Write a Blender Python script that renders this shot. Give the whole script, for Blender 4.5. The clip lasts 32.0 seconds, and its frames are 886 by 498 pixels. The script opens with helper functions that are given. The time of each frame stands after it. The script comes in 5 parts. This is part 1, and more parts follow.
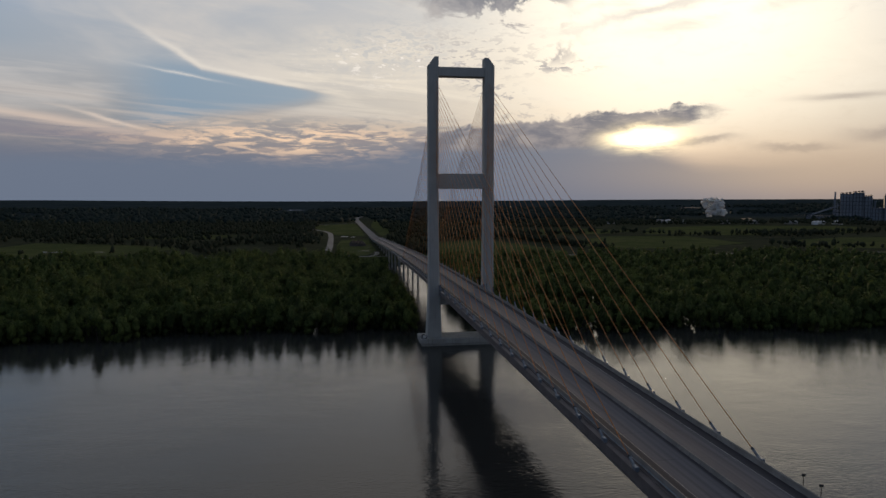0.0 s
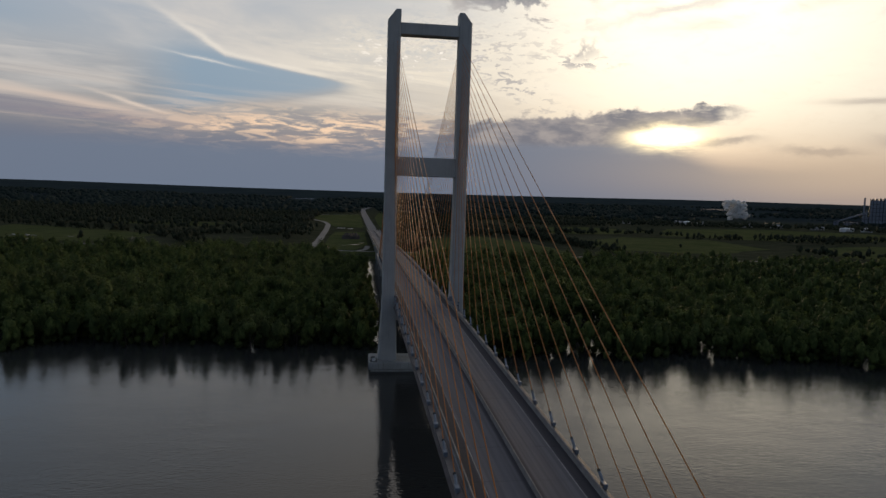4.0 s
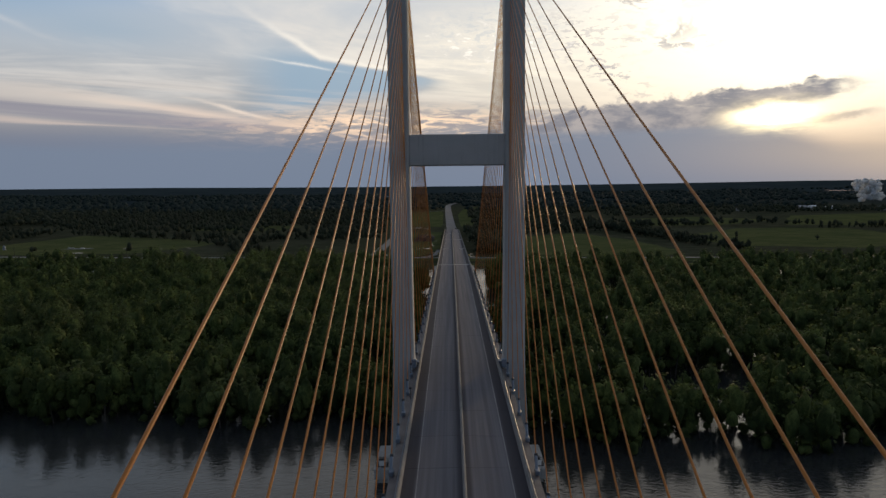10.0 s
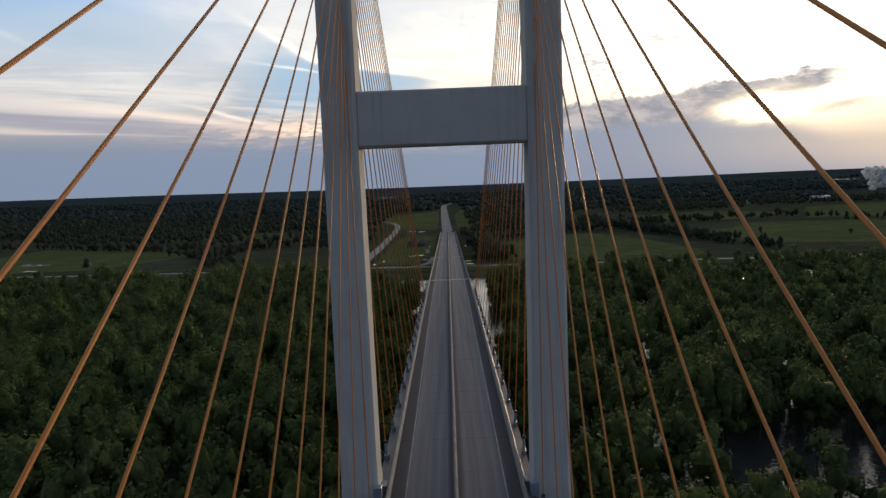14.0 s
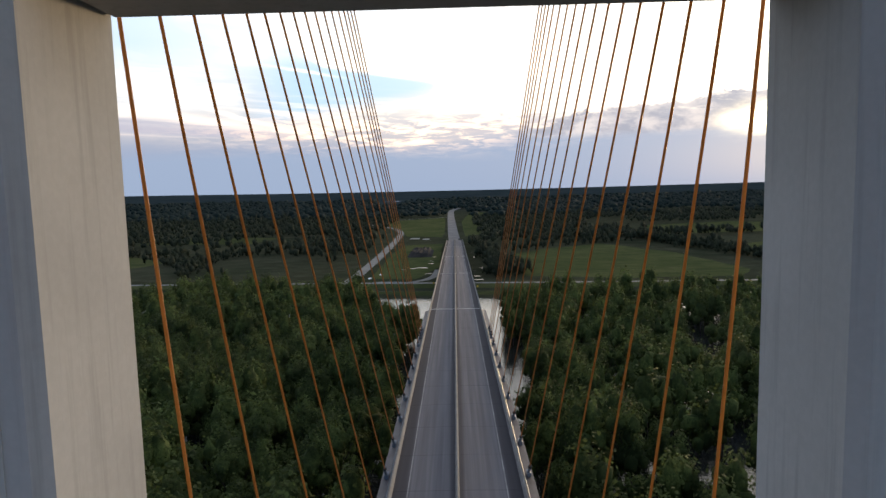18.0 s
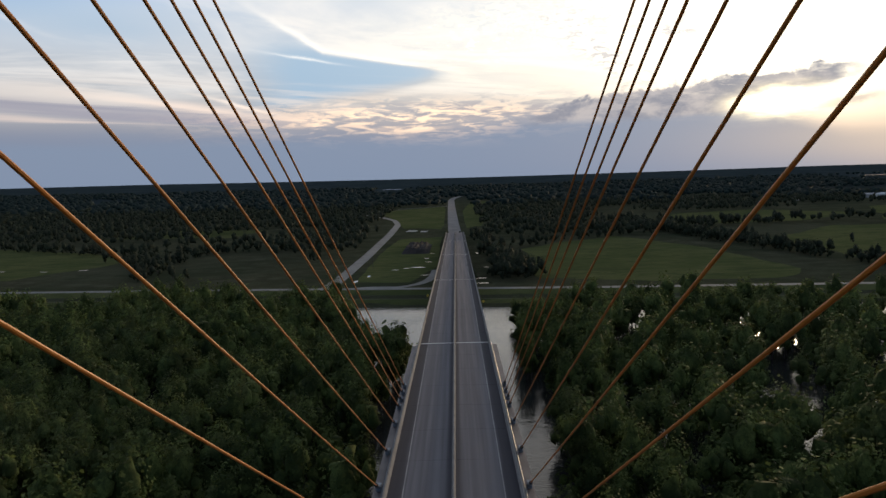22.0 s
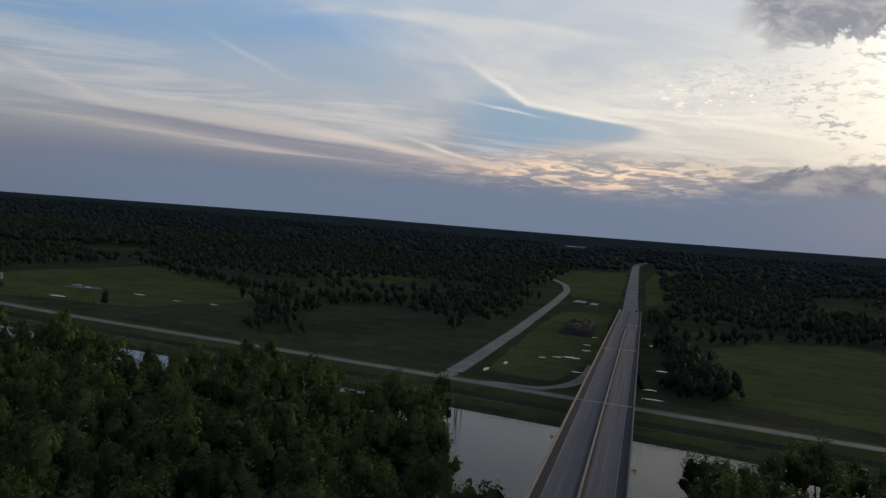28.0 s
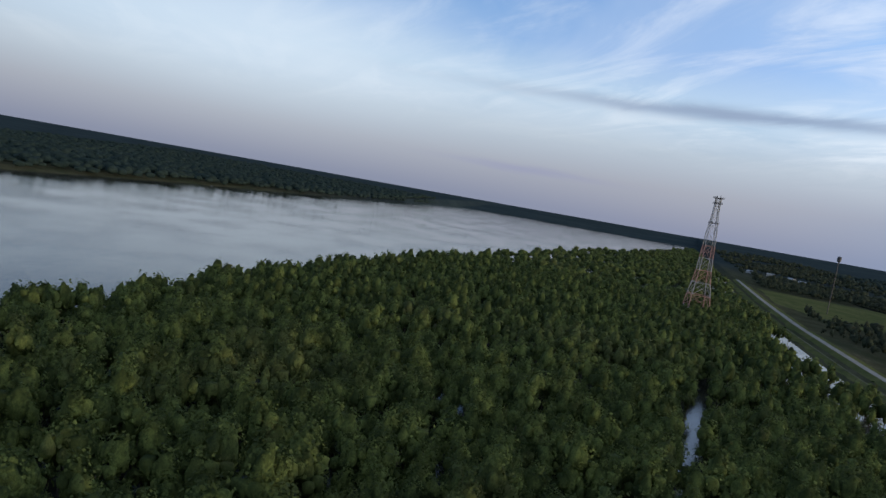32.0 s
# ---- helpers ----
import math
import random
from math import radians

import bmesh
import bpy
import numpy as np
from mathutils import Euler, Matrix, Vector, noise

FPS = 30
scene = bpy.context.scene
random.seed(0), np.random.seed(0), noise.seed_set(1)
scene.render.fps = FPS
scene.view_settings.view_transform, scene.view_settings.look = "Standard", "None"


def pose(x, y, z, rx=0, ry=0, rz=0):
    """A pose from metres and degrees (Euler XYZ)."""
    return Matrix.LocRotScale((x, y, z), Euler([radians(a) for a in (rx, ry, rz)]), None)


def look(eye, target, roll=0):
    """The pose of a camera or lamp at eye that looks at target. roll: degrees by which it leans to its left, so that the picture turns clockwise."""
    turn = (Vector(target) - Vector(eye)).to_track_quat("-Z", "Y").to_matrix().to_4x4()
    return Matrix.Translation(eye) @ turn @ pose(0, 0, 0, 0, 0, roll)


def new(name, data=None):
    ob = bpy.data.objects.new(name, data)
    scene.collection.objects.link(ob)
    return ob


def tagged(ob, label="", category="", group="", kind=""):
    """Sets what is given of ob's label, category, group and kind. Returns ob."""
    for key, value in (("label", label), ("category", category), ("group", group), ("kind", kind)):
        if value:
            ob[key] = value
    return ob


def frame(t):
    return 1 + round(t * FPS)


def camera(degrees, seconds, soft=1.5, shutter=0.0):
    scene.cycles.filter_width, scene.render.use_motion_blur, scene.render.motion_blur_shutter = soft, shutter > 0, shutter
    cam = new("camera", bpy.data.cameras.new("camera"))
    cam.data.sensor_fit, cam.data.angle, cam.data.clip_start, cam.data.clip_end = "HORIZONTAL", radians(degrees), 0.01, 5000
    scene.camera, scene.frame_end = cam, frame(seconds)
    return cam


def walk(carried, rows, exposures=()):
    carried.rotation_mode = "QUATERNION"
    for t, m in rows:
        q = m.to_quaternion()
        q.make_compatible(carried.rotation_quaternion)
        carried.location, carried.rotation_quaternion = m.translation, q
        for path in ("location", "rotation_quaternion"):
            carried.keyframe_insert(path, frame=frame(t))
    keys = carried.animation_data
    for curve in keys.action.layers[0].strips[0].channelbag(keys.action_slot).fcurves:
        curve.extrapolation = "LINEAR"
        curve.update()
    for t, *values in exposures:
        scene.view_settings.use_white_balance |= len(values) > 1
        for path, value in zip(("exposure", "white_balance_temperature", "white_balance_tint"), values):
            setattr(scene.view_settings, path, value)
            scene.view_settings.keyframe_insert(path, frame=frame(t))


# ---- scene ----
EXPOSURES = ((0, 0.05, 7150, 12), (6, 0.15, 7200, 11), (9, 0.25, 7200, 11), (10, 0.4, 7100, 10), (11, 0.6, 7100, 10), (13, 0.75, 7050, 10), (16, 1.05, 7000, 10), (17, 1.25, 7000, 10), (18, 1.4, 7000, 10), (18.9, 0.8, 7000, 10), (21, 0.8, 6950, 10), (24.5, 0.45, 6950, 10),
             (26.5, 0.25, 6900, 10), (27, 0.2, 6850, 10), (28, 0.24, 6800, 10), (29, 0.66, 6700, 10), (30, 1.02, 6550, 9), (32, 1.22, 6350, 8))
SKY_STRENGTH = 1.0
SUN_POWER = 0.9
SKY_RAMP = ((0, (0.10, 0.125, 0.20)), (3, (0.15, 0.17, 0.25)), (6, (0.28, 0.30, 0.35)), (10, (0.38, 0.43, 0.51)), (18, (0.31, 0.43, 0.60)), (30, (0.26, 0.34, 0.48)))
VEIL = (0.55, 0.555, 0.57)
ROAD_A, ROAD_B, ROAD_C = (0.118, 0.113, 0.122), (0.175, 0.168, 0.180), (0.140, 0.136, 0.146)
SHOULDER = (0.045, 0.043, 0.050)
SOUTH_RAMP = ((0, (0.165, 0.18, 0.25)), (3, (0.225, 0.235, 0.285)), (6, (0.28, 0.32, 0.38)), (9.5, (0.22, 0.33, 0.46)), (13, (0.075, 0.20, 0.44)), (30, (0.05, 0.15, 0.36)))
# seconds, x, y, z, turn, tilt, lean
PATH = [
    (0, -62.86, -350.46, 77.14, -8.71, -4.46, -0.06),
    (0.5, -58.89, -342.27, 77.20, -8.50, -4.33, 0.52),
    (1, -54.63, -334.06, 77.15, -8.25, -4.26, 0.99),
    (1.5, -50.18, -325.87, 76.88, -8.00, -4.20, 1.42),
    (2, -45.54, -317.74, 76.60, -7.78, -4.22, 1.76),
    (2.5, -40.93, -309.69, 76.40, -7.62, -4.43, 1.86),
    (3, -36.51, -301.58, 76.27, -7.46, -4.62, 1.80),
    (3.5, -32.34, -293.24, 76.13, -7.40, -4.85, 1.86),
    (4, -28.41, -284.73, 76.07, -7.36, -5.05, 1.80),
    (4.5, -24.76, -276.06, 76.03, -7.35, -5.20, 1.64),
    (5, -21.38, -267.20, 76.02, -7.38, -5.34, 1.41),
    (5.5, -18.30, -258.20, 76.00, -7.40, -5.45, 1.14),
    (6, -15.54, -249.06, 75.96, -7.42, -5.55, 0.86),
    (6.5, -12.99, -239.78, 75.92, -7.52, -5.58, 0.39),
    (7, -10.75, -230.48, 76.00, -7.61, -5.63, 0.01),
    (7.5, -8.85, -221.39, 76.21, -7.83, -5.73, -0.05),
    (8, -6.94, -212.35, 76.36, -7.93, -5.76, -0.41),
    (8.5, -5.38, -203.23, 76.56, -8.12, -5.80, -0.67),
    (9, -4.05, -194.07, 76.75, -8.32, -5.80, -0.84),
    (9.2, -3.57, -190.41, 76.79, -7.52, -5.76, -0.86),
    (9.3, -3.34, -188.58, 76.81, -6.62, -5.73, -0.86),
    (9.4, -3.11, -186.75, 76.83, -5.13, -5.71, -0.85),
    (9.5, -2.87, -184.92, 76.84, -2.71, -5.68, -0.85),
    (9.6, -2.65, -183.09, 76.87, -0.63, -5.68, -0.81),
    (9.7, -2.43, -181.26, 76.89, 0.37, -5.68, -0.77),
    (9.8, -2.21, -179.42, 76.92, 0.61, -5.69, -0.73),
    (10, -1.78, -175.76, 76.98, 0.67, -5.71, -0.65),
    (10.5, -0.72, -166.45, 77.15, 0.70, -5.71, -0.94),
    (11, 0.10, -156.90, 77.20, 0.69, -5.72, -1.25),
    (11.5, 0.61, -147.55, 77.05, 0.65, -5.70, -1.46),
    (12, 0.93, -138.37, 76.86, 0.71, -5.71, -1.63),
    (12.5, 0.99, -129.09, 76.63, 0.61, -5.75, -1.94),
    (13, 0.83, -119.72, 76.47, 0.57, -5.77, -2.00),
    (13.5, 0.67, -110.27, 76.09, 0.54, -5.75, -2.20),
    (14, 0.25, -100.72, 75.69, 0.49, -5.72, -2.22),
    (14.5, -0.39, -91.17, 75.35, 0.48, -5.71, -2.11),
    (15, -0.96, -81.55, 75.10, 0.46, -5.69, -2.16),
    (15.5, -1.41, -71.88, 74.92, 0.45, -5.66, -2.22),
    (16, -1.64, -62.22, 74.77, 0.49, -5.61, -2.25),
    (16.5, -1.56, -52.66, 74.63, 0.62, -5.55, -2.16),
    (17, -1.02, -43.13, 74.47, 0.87, -5.45, -1.86),
    (17.5, -0.31, -33.31, 74.43, 0.96, -5.33, -1.77),
    (18, 0.45, -23.36, 74.40, 1.03, -5.33, -1.35),
    (18.5, 1.30, -13.49, 73.94, 1.08, -5.30, -1.33),
    (18.6, 1.43, -11.55, 73.92, 1.08, -5.38, -1.38),
    (18.7, 1.56, -9.62, 73.94, 1.07, -6.34, -1.45),
    (18.8, 1.69, -7.70, 73.96, 1.06, -6.64, -1.51),
    (19, 1.96, -3.91, 74.00, 1.03, -6.88, -1.64),
    (19.5, 2.50, 5.73, 74.17, 1.16, -6.87, -1.56),
    (20, 2.64, 15.71, 73.64, 1.06, -6.77, -1.76),
    (20.5, 2.63, 25.49, 73.50, 1.27, -6.65, -1.53),
    (21, 2.41, 35.13, 73.44, 1.25, -6.62, -1.35),
    (21.5, 1.91, 44.49, 73.63, 1.23, -6.53, -1.50),
    (22, 1.39, 53.72, 74.03, 1.16, -6.38, -1.64),
    (22.5, 0.92, 63.14, 74.56, 1.14, -6.13, -1.68),
    (23, 0.36, 72.50, 75.38, 1.11, -5.79, -1.63),
    (23.5, -0.45, 81.61, 76.42, 0.98, -5.46, -1.77),
    (24, -1.12, 90.28, 77.68, 0.85, -5.20, -1.89),
    (24.5, -1.33, 98.15, 79.05, 0.89, -4.90, -1.74),
    (25, -0.95, 105.49, 80.08, 0.86, -4.43, -1.42),
    (25.5, -0.07, 112.56, 80.78, 0.88, -3.88, -0.93),
    (26, 1.23, 119.46, 81.17, 1.08, -3.35, -0.33),
    (26.5, 2.89, 126.36, 81.30, 1.59, -2.89, 0.36),
    (27, 4.84, 133.41, 81.22, 2.52, -2.60, 1.07),
    (27.5, 7.13, 140.60, 81.17, 8.09, -2.44, 2.50),
    (28, 9.69, 147.97, 81.14, 16.58, -2.49, 4.16),
    (28.5, 12.40, 155.61, 81.08, 26.89, -2.71, 5.49),
    (29, 15.13, 163.59, 80.94, 36.06, -2.93, 6.26),
    (29.5, 17.88, 171.91, 80.82, 43.79, -3.03, 6.58),
    (30, 20.45, 180.51, 80.91, 53.26, -3.38, 6.87),
    (30.5, 22.87, 189.31, 81.23, 64.80, -3.85, 7.45),
    (31, 25.23, 198.33, 81.80, 75.28, -4.20, 8.57),
    (31.5, 27.54, 207.49, 82.60, 85.37, -4.58, 9.17),
    (32, 29.84, 216.74, 83.49, 94.44, -4.99, 10.07),
]
DEGREES = 66.09
cam = camera(DEGREES, 32.0)
walk(cam, [(t, pose(x, y, z, 0, 0, turn) @ pose(0, 0, 0, 90 + tilt) @ pose(0, 0, 0, 0, 0, lean)) for t, x, y, z, turn, tilt, lean in PATH], EXPOSURES)


# ---- node arithmetic ----
class Val:
    """A socket or a number that can be reckoned with; every step makes a math node."""

    def __init__(self, tree, s):
        self.tree, self.s = tree, s

    def op(self, kind, *others):
        n = self.tree.nodes.new("ShaderNodeMath")
        n.operation = kind
        for i, o in enumerate((self, *others)):
            if isinstance(o, Val):
                self.tree.links.new(o.s, n.inputs[i])
            else:
                n.inputs[i].default_value = o
        return Val(self.tree, n.outputs[0])

    def __add__(self, o): return self.op("ADD", o)
    def __sub__(self, o): return self.op("SUBTRACT", o)
    def __mul__(self, o): return self.op("MULTIPLY", o)
    def __truediv__(self, o): return self.op("DIVIDE", o)

    def step(self, a, b, lo=0.0, hi=1.0):
        n = self.tree.nodes.new("ShaderNodeMapRange")
        n.interpolation_type = "SMOOTHSTEP"
        self.tree.links.new(self.s, n.inputs[0])
        for i, v in enumerate((a, b, lo, hi)):
            n.inputs[i + 1].default_value = v
        return Val(self.tree, n.outputs[0])

    def bump(self, middle, width):
        d = (self - middle) / width
        return (d * d * -1.0).op("EXPONENT")


def vec(tree, x, y, z):
    n = tree.nodes.new("ShaderNodeCombineXYZ")
    for i, o in enumerate((x, y, z)):
        if isinstance(o, Val):
            tree.links.new(o.s, n.inputs[i])
        else:
            n.inputs[i].default_value = o
    return n.outputs[0]


def noise_of(tree, where, scale, detail=4.0, rough=0.55, warp=0.0):
    n = tree.nodes.new("ShaderNodeTexNoise")
    n.inputs["Scale"].default_value, n.inputs["Detail"].default_value = scale, detail
    n.inputs["Roughness"].default_value, n.inputs["Distortion"].default_value = rough, warp
    if where is not None:
        tree.links.new(where, n.inputs["Vector"])
    return Val(tree, n.outputs[0])


def blend(tree, f, a, b, how="MIX"):
    n = tree.nodes.new("ShaderNodeMix")
    n.data_type, n.blend_type = "RGBA", how
    n.clamp_factor = True
    for sock, v in ((n.inputs[0], f), (n.inputs[6], a), (n.inputs[7], b)):
        if isinstance(v, Val):
            tree.links.new(v.s, sock)
        elif isinstance(v, (int, float)):
            sock.default_value = v
        elif isinstance(v, tuple):
            sock.default_value = (*v[:3], 1.0)
        else:
            tree.links.new(v, sock)
    return n.outputs[2]


# ---- sky and light ----
SUN_AZ, SUN_EL = 24.4, 4.0
world = bpy.data.worlds.new("dusk_sky")
scene.world = world
world.use_nodes = True
wt = world.node_tree
wt.nodes.clear()
out = wt.nodes.new("ShaderNodeOutputWorld")
bg = wt.nodes.new("ShaderNodeBackground")
wt.links.new(bg.outputs[0], out.inputs[0])
nishita = wt.nodes.new("ShaderNodeTexSky")
nishita.sky_type, nishita.sun_disc = "NISHITA", False
nishita.sun_elevation, nishita.sun_rotation = radians(SUN_EL), radians(SUN_AZ)
nishita.dust_density, nishita.ozone_density = 1.5, 1.5
tc = wt.nodes.new("ShaderNodeTexCoord")
sp = wt.nodes.new("ShaderNodeSeparateXYZ")
wt.links.new(tc.outputs["Generated"], sp.inputs[0])
dx, dy, dz = (Val(wt, sp.outputs[i]) for i in range(3))
az = dx.op("ARCTAN2", dy) * 57.2958
el = dz.op("ARCSINE") * 57.2958
flat = dz.op("MAXIMUM", 0.0) + 0.09
high = vec(wt, dx / flat, dy / flat, 0.0)          # cloud deck seen in perspective
turned = vec(wt, (dx * 0.9 + dy * 0.45) / flat * 0.35, (dy * 0.9 - dx * 0.45) / flat, 0.0)
band = vec(wt, az * 0.045, el * 0.33, 0.0)         # low layered clouds
big, fine = noise_of(wt, high, 0.55, 5, 0.6, 0.6), noise_of(wt, turned, 1.6, 6, 0.62, 1.2)
low, puffs = noise_of(wt, band, 1.7, 8, 0.64, 0.4), noise_of(wt, vec(wt, az * 0.18, el * 0.5, 0.0), 2.2, 9, 0.68, 0.5)



def ramp_of(stops):
    """Colours by height over the horizon, in degrees."""
    n = wt.nodes.new("ShaderNodeValToRGB")
    wt.links.new((el / 30.0).s, n.inputs[0])
    while len(n.color_ramp.elements) < len(stops):
        n.color_ramp.elements.new(0.5)
    for e, (deg, c) in zip(n.color_ramp.elements, stops):
        e.position, e.color = deg / 30.0, (*c, 1)
    return n.outputs[0]


south = az.step(-78, -32, 1.0, 0.0) + az.step(100, 150)
sky = blend(wt, south, ramp_of(SKY_RAMP), ramp_of(SOUTH_RAMP))
sky = blend(wt, 0.15, sky, blend(wt, 1.0, nishita.outputs[0], (0.07, 0.07, 0.07), "MULTIPLY"))
# high thin veil of cirrus, open where the blue shows
veil = (big.step(0.38, 0.62) * 0.55 + fine.step(0.44, 0.68) * 0.6) * el.step(4.0, 9.0)
rag = (fine - 0.5) * 1.4
hole = ((az - el * 0.6).bump(-57.0, 11.0) * el.bump(15.0, 4.5) * 0.55 + az.bump(-34, 7) * (el + rag).bump(13.5, 2.0) * 0.7
        + (az + rag * 3.0).bump(-27.0, 5.0) * (el + rag).bump(11.0, 1.2) * 0.45)
lip = (az + 2.0) * -0.155 + 8.6 + (az * -1.0 - 10.5).op("MAXIMUM", 0.0) * 0.42      # upper edge of the blue wedge
under = (az + 2.0) * 0.17 + 7.7
wedge = ((el + rag * 0.5) - under).step(-0.7, 0.6) * (lip - el + (puffs - 0.5) * 0.3).step(0.0, 0.35) * (az + rag * 1.5).step(-18.5, -12.0) * az.step(-3.5, 1.5, 1.0, 0.0) * (el + rag).step(9.2, 11.6, 1.0, 0.15)
hole = hole + wedge
sky = blend(wt, (veil * (south * -0.55 + 1.0) - hole * 0.9).op("MAXIMUM", 0.0) * 0.85, sky, VEIL)
sky = blend(wt, hole.op("MINIMUM", 1.0) * 0.85, sky, (0.20, 0.315, 0.45))
blue_ = az.bump(-52.0, 15.0) * el.bump(14.8, 3.6) * (fine.step(0.60, 0.40) * 0.7 + big.step(0.56, 0.42) * 0.4) + (az + rag * 5.0).bump(-29.0, 7.0) * (el + rag * 2.0).bump(14.8, 1.7) * 0.55
sky = blend(wt, blue_.op("MINIMUM", 0.85), sky, (0.135, 0.29, 0.54))
# a bright trail along the wedge, and other long trails
edge = el - lip - 0.16 + (puffs - 0.5) * 0.7 + (fine - 0.5) * 0.7
sky = blend(wt, (edge.bump(0.0, 0.30) * az.bump(-12.0, 2.8) * 0.62 + edge.bump(0.0, 0.16) * az.bump(-6.0, 4.0) * 0.6).op("MINIMUM", 0.85), sky, (0.72, 0.71, 0.69))
for slope, level, wide_, mid_, span, amount, tint in ((-0.15, 7.6, 0.10, -12.0, 2.4, 0.7, (0.66, 0.67, 0.68)), (-0.27, 1.1, 0.15, -17.0, 2.6, 0.75, (0.70, 0.62, 0.57)),
                                                     (-0.40, -1.7, 0.22, -33.5, 2.6, 0.25, (0.58, 0.58, 0.60)), (-0.35, -8.2, 0.30, -47.0, 4.0, 0.45, (0.50, 0.48, 0.50))):
    trail = el - (az * slope + level) + (fine - 0.5) * 0.6 + (puffs - 0.5) * 0.35
    sky = blend(wt, trail.bump(0.0, wide_) * az.bump(mid_, span) * amount, sky, tint)
bar = el - 9.4 - (az + 70.0) * 0.012
sky = blend(wt, (bar + (fine - 0.5) * 1.5).bump(0.0, 0.5) * az.bump(-74.0, 20.0) * 0.95, sky, (0.15, 0.19, 0.27))
bar = el - 2.8
sky = blend(wt, (bar + (low - 0.5) * 1.2).bump(0.0, 0.3) * az.bump(-89.0, 6.0) * 0.75, sky, (0.17, 0.175, 0.25))
pale = az.bump(-114.0, 24.0) * el.bump(10.0, 6.0)
sky = blend(wt, pale * 0.8, sky, (0.42, 0.48, 0.55))
cells_ = noise_of(wt, vec(wt, az * 0.36, el * 1.9, 3.0), 1.1, 8, 0.66, 0.5)
# glow of the sun behind thin cloud
glow = az.bump(SUN_AZ + 3.0, 14.0) * el.bump(13.5, 8.5)
sky = blend(wt, (glow * 1.15).op("MINIMUM", 0.97) * puffs.step(0.25, 0.5, 0.8, 1.0), sky, (1.35, 1.30, 1.14))
wide = az.bump(SUN_AZ + 6, 24.0) * el.bump(8.0, 7.0)
sky = blend(wt, wide * 0.4, sky, (1.0, 0.91, 0.72))
aloft = az.bump(12.0, 34.0) * el.bump(27.0, 9.0)
sky = blend(wt, aloft * 0.6, sky, (0.78, 0.74, 0.69))
cream = az.bump(5.0, 11.0) * el.bump(9.8, 3.4) * fine.step(0.38, 0.58, 0.35, 1.0)
sky = blend(wt, (cream - hole * 0.8).op("MAXIMUM", 0.0) * 0.75, sky, (0.86, 0.81, 0.71))
# grey layers drawn out above the western horizon, with paler streaks
lay = noise_of(wt, vec(wt, az * 0.028, (el + az * 0.055) * 0.75, 7.0), 1.0, 8, 0.62, 0.5)
west = az.step(-52.0, -38.0) * az.step(-18.0, -9.0, 1.0, 0.0)
sky = blend(wt, el.bump(6.4, 1.3) * az.bump(-26.0, 24.0) * lay.step(0.42, 0.56) * 0.6, sky, (0.55, 0.51, 0.49))
lens = el - 5.15 + (az + 25.0) * 0.062 + (lay - 0.5) * 2.4
sky = blend(wt, lens.bump(0.0, 0.55) * west * 0.85, sky, (0.21, 0.215, 0.275))
sky = blend(wt, (lens + 0.85).bump(0.0, 0.22) * west * lay.step(0.4, 0.6) * 0.7, sky, (0.50, 0.43, 0.41))
# blue-grey murk up to the clouds
top_ = az.step(-4.0, 12.0) * 1.7 - az.step(22.0, 30.0) * 2.4
floor_ = (el - top_ + (low - 0.5) * 1.0).step(2.2, 4.6, 1.0, 0.0) * az.step(-75, -35) * az.step(26, 52, 1.0, 0.0)
sky = blend(wt, floor_ * 0.93, sky, (0.134, 0.178, 0.262))
# rosy and cream cloudlets
rosy = (el + (low - 0.5) * 1.5).bump(4.6, 1.15) * (az + rag * 4.0).bump(-4.0, 10.5) * (cells_.step(0.45, 0.58) * 0.9 + low.step(0.5, 0.56) * 0.35)
sky = blend(wt, rosy.op("MINIMUM", 0.95), sky, (0.86, 0.64, 0.48))
mott = (el + (low - 0.5) * 2.0).bump(5.0, 1.1) * az.bump(2.0, 10.0) * cells_.step(0.42, 0.53, 1.0, 0.0)
sky = blend(wt, mott * 0.8, sky, (0.22, 0.22, 0.265))
# broken cloud bank before the sun, and the one overhead
lump = noise_of(wt, vec(wt, az * 0.30, el * 0.62, 5.0), 1.0, 7, 0.62, 0.3)
top_edge = (az - 14.0) * 0.055 + 6.4 - az.step(15.0, 4.0) * 1.7 + (lump - 0.5) * 3.4
low_edge = az.step(20.5, 24.0) * 1.35 + az.step(23.0, 31.0) * 0.6 + 3.8 + (cells_ - 0.5) * 1.4
bank = (top_edge - el).step(0.0, 0.45) * (el - low_edge).step(-0.35, 0.45) * (az + (lump - 0.5) * 5.0).step(3.0, 9.0) * (az + (lump - 0.5) * 6.0).step(28.6, 31.0, 1.0, 0.0)
sky = blend(wt, (bank * (cells_.step(0.28, 0.5) * 0.35 + 0.65)).op("MINIMUM", 0.95), sky, blend(wt, lump.step(0.36, 0.62), (0.33, 0.315, 0.33), (0.165, 0.178, 0.225)))
crowd = noise_of(wt, vec(wt, az * 0.24, el * 0.42, 2.0), 1.0, 7, 0.62, 0.5)
over = ((el + (crowd - 0.5) * 6.5 - 14.5) * (az - 13.0).bump(0.0, 7.0) * (az + (crowd - 0.5) * 7.0).bump(13.2, 6.0)).step(0.0, 0.45) * el.step(20.5, 17.8)
sky = blend(wt, over * 0.92, sky, blend(wt, crowd.step(0.42, 0.66), (0.20, 0.215, 0.265), (0.42, 0.42, 0.44)))
shreds = crowd.step(0.535, 0.60) * (el.bump(13.6, 1.0) * az.bump(13.5, 4.2) + el.bump(11.4, 0.8) * az.bump(17.0, 2.4) * 0.8)
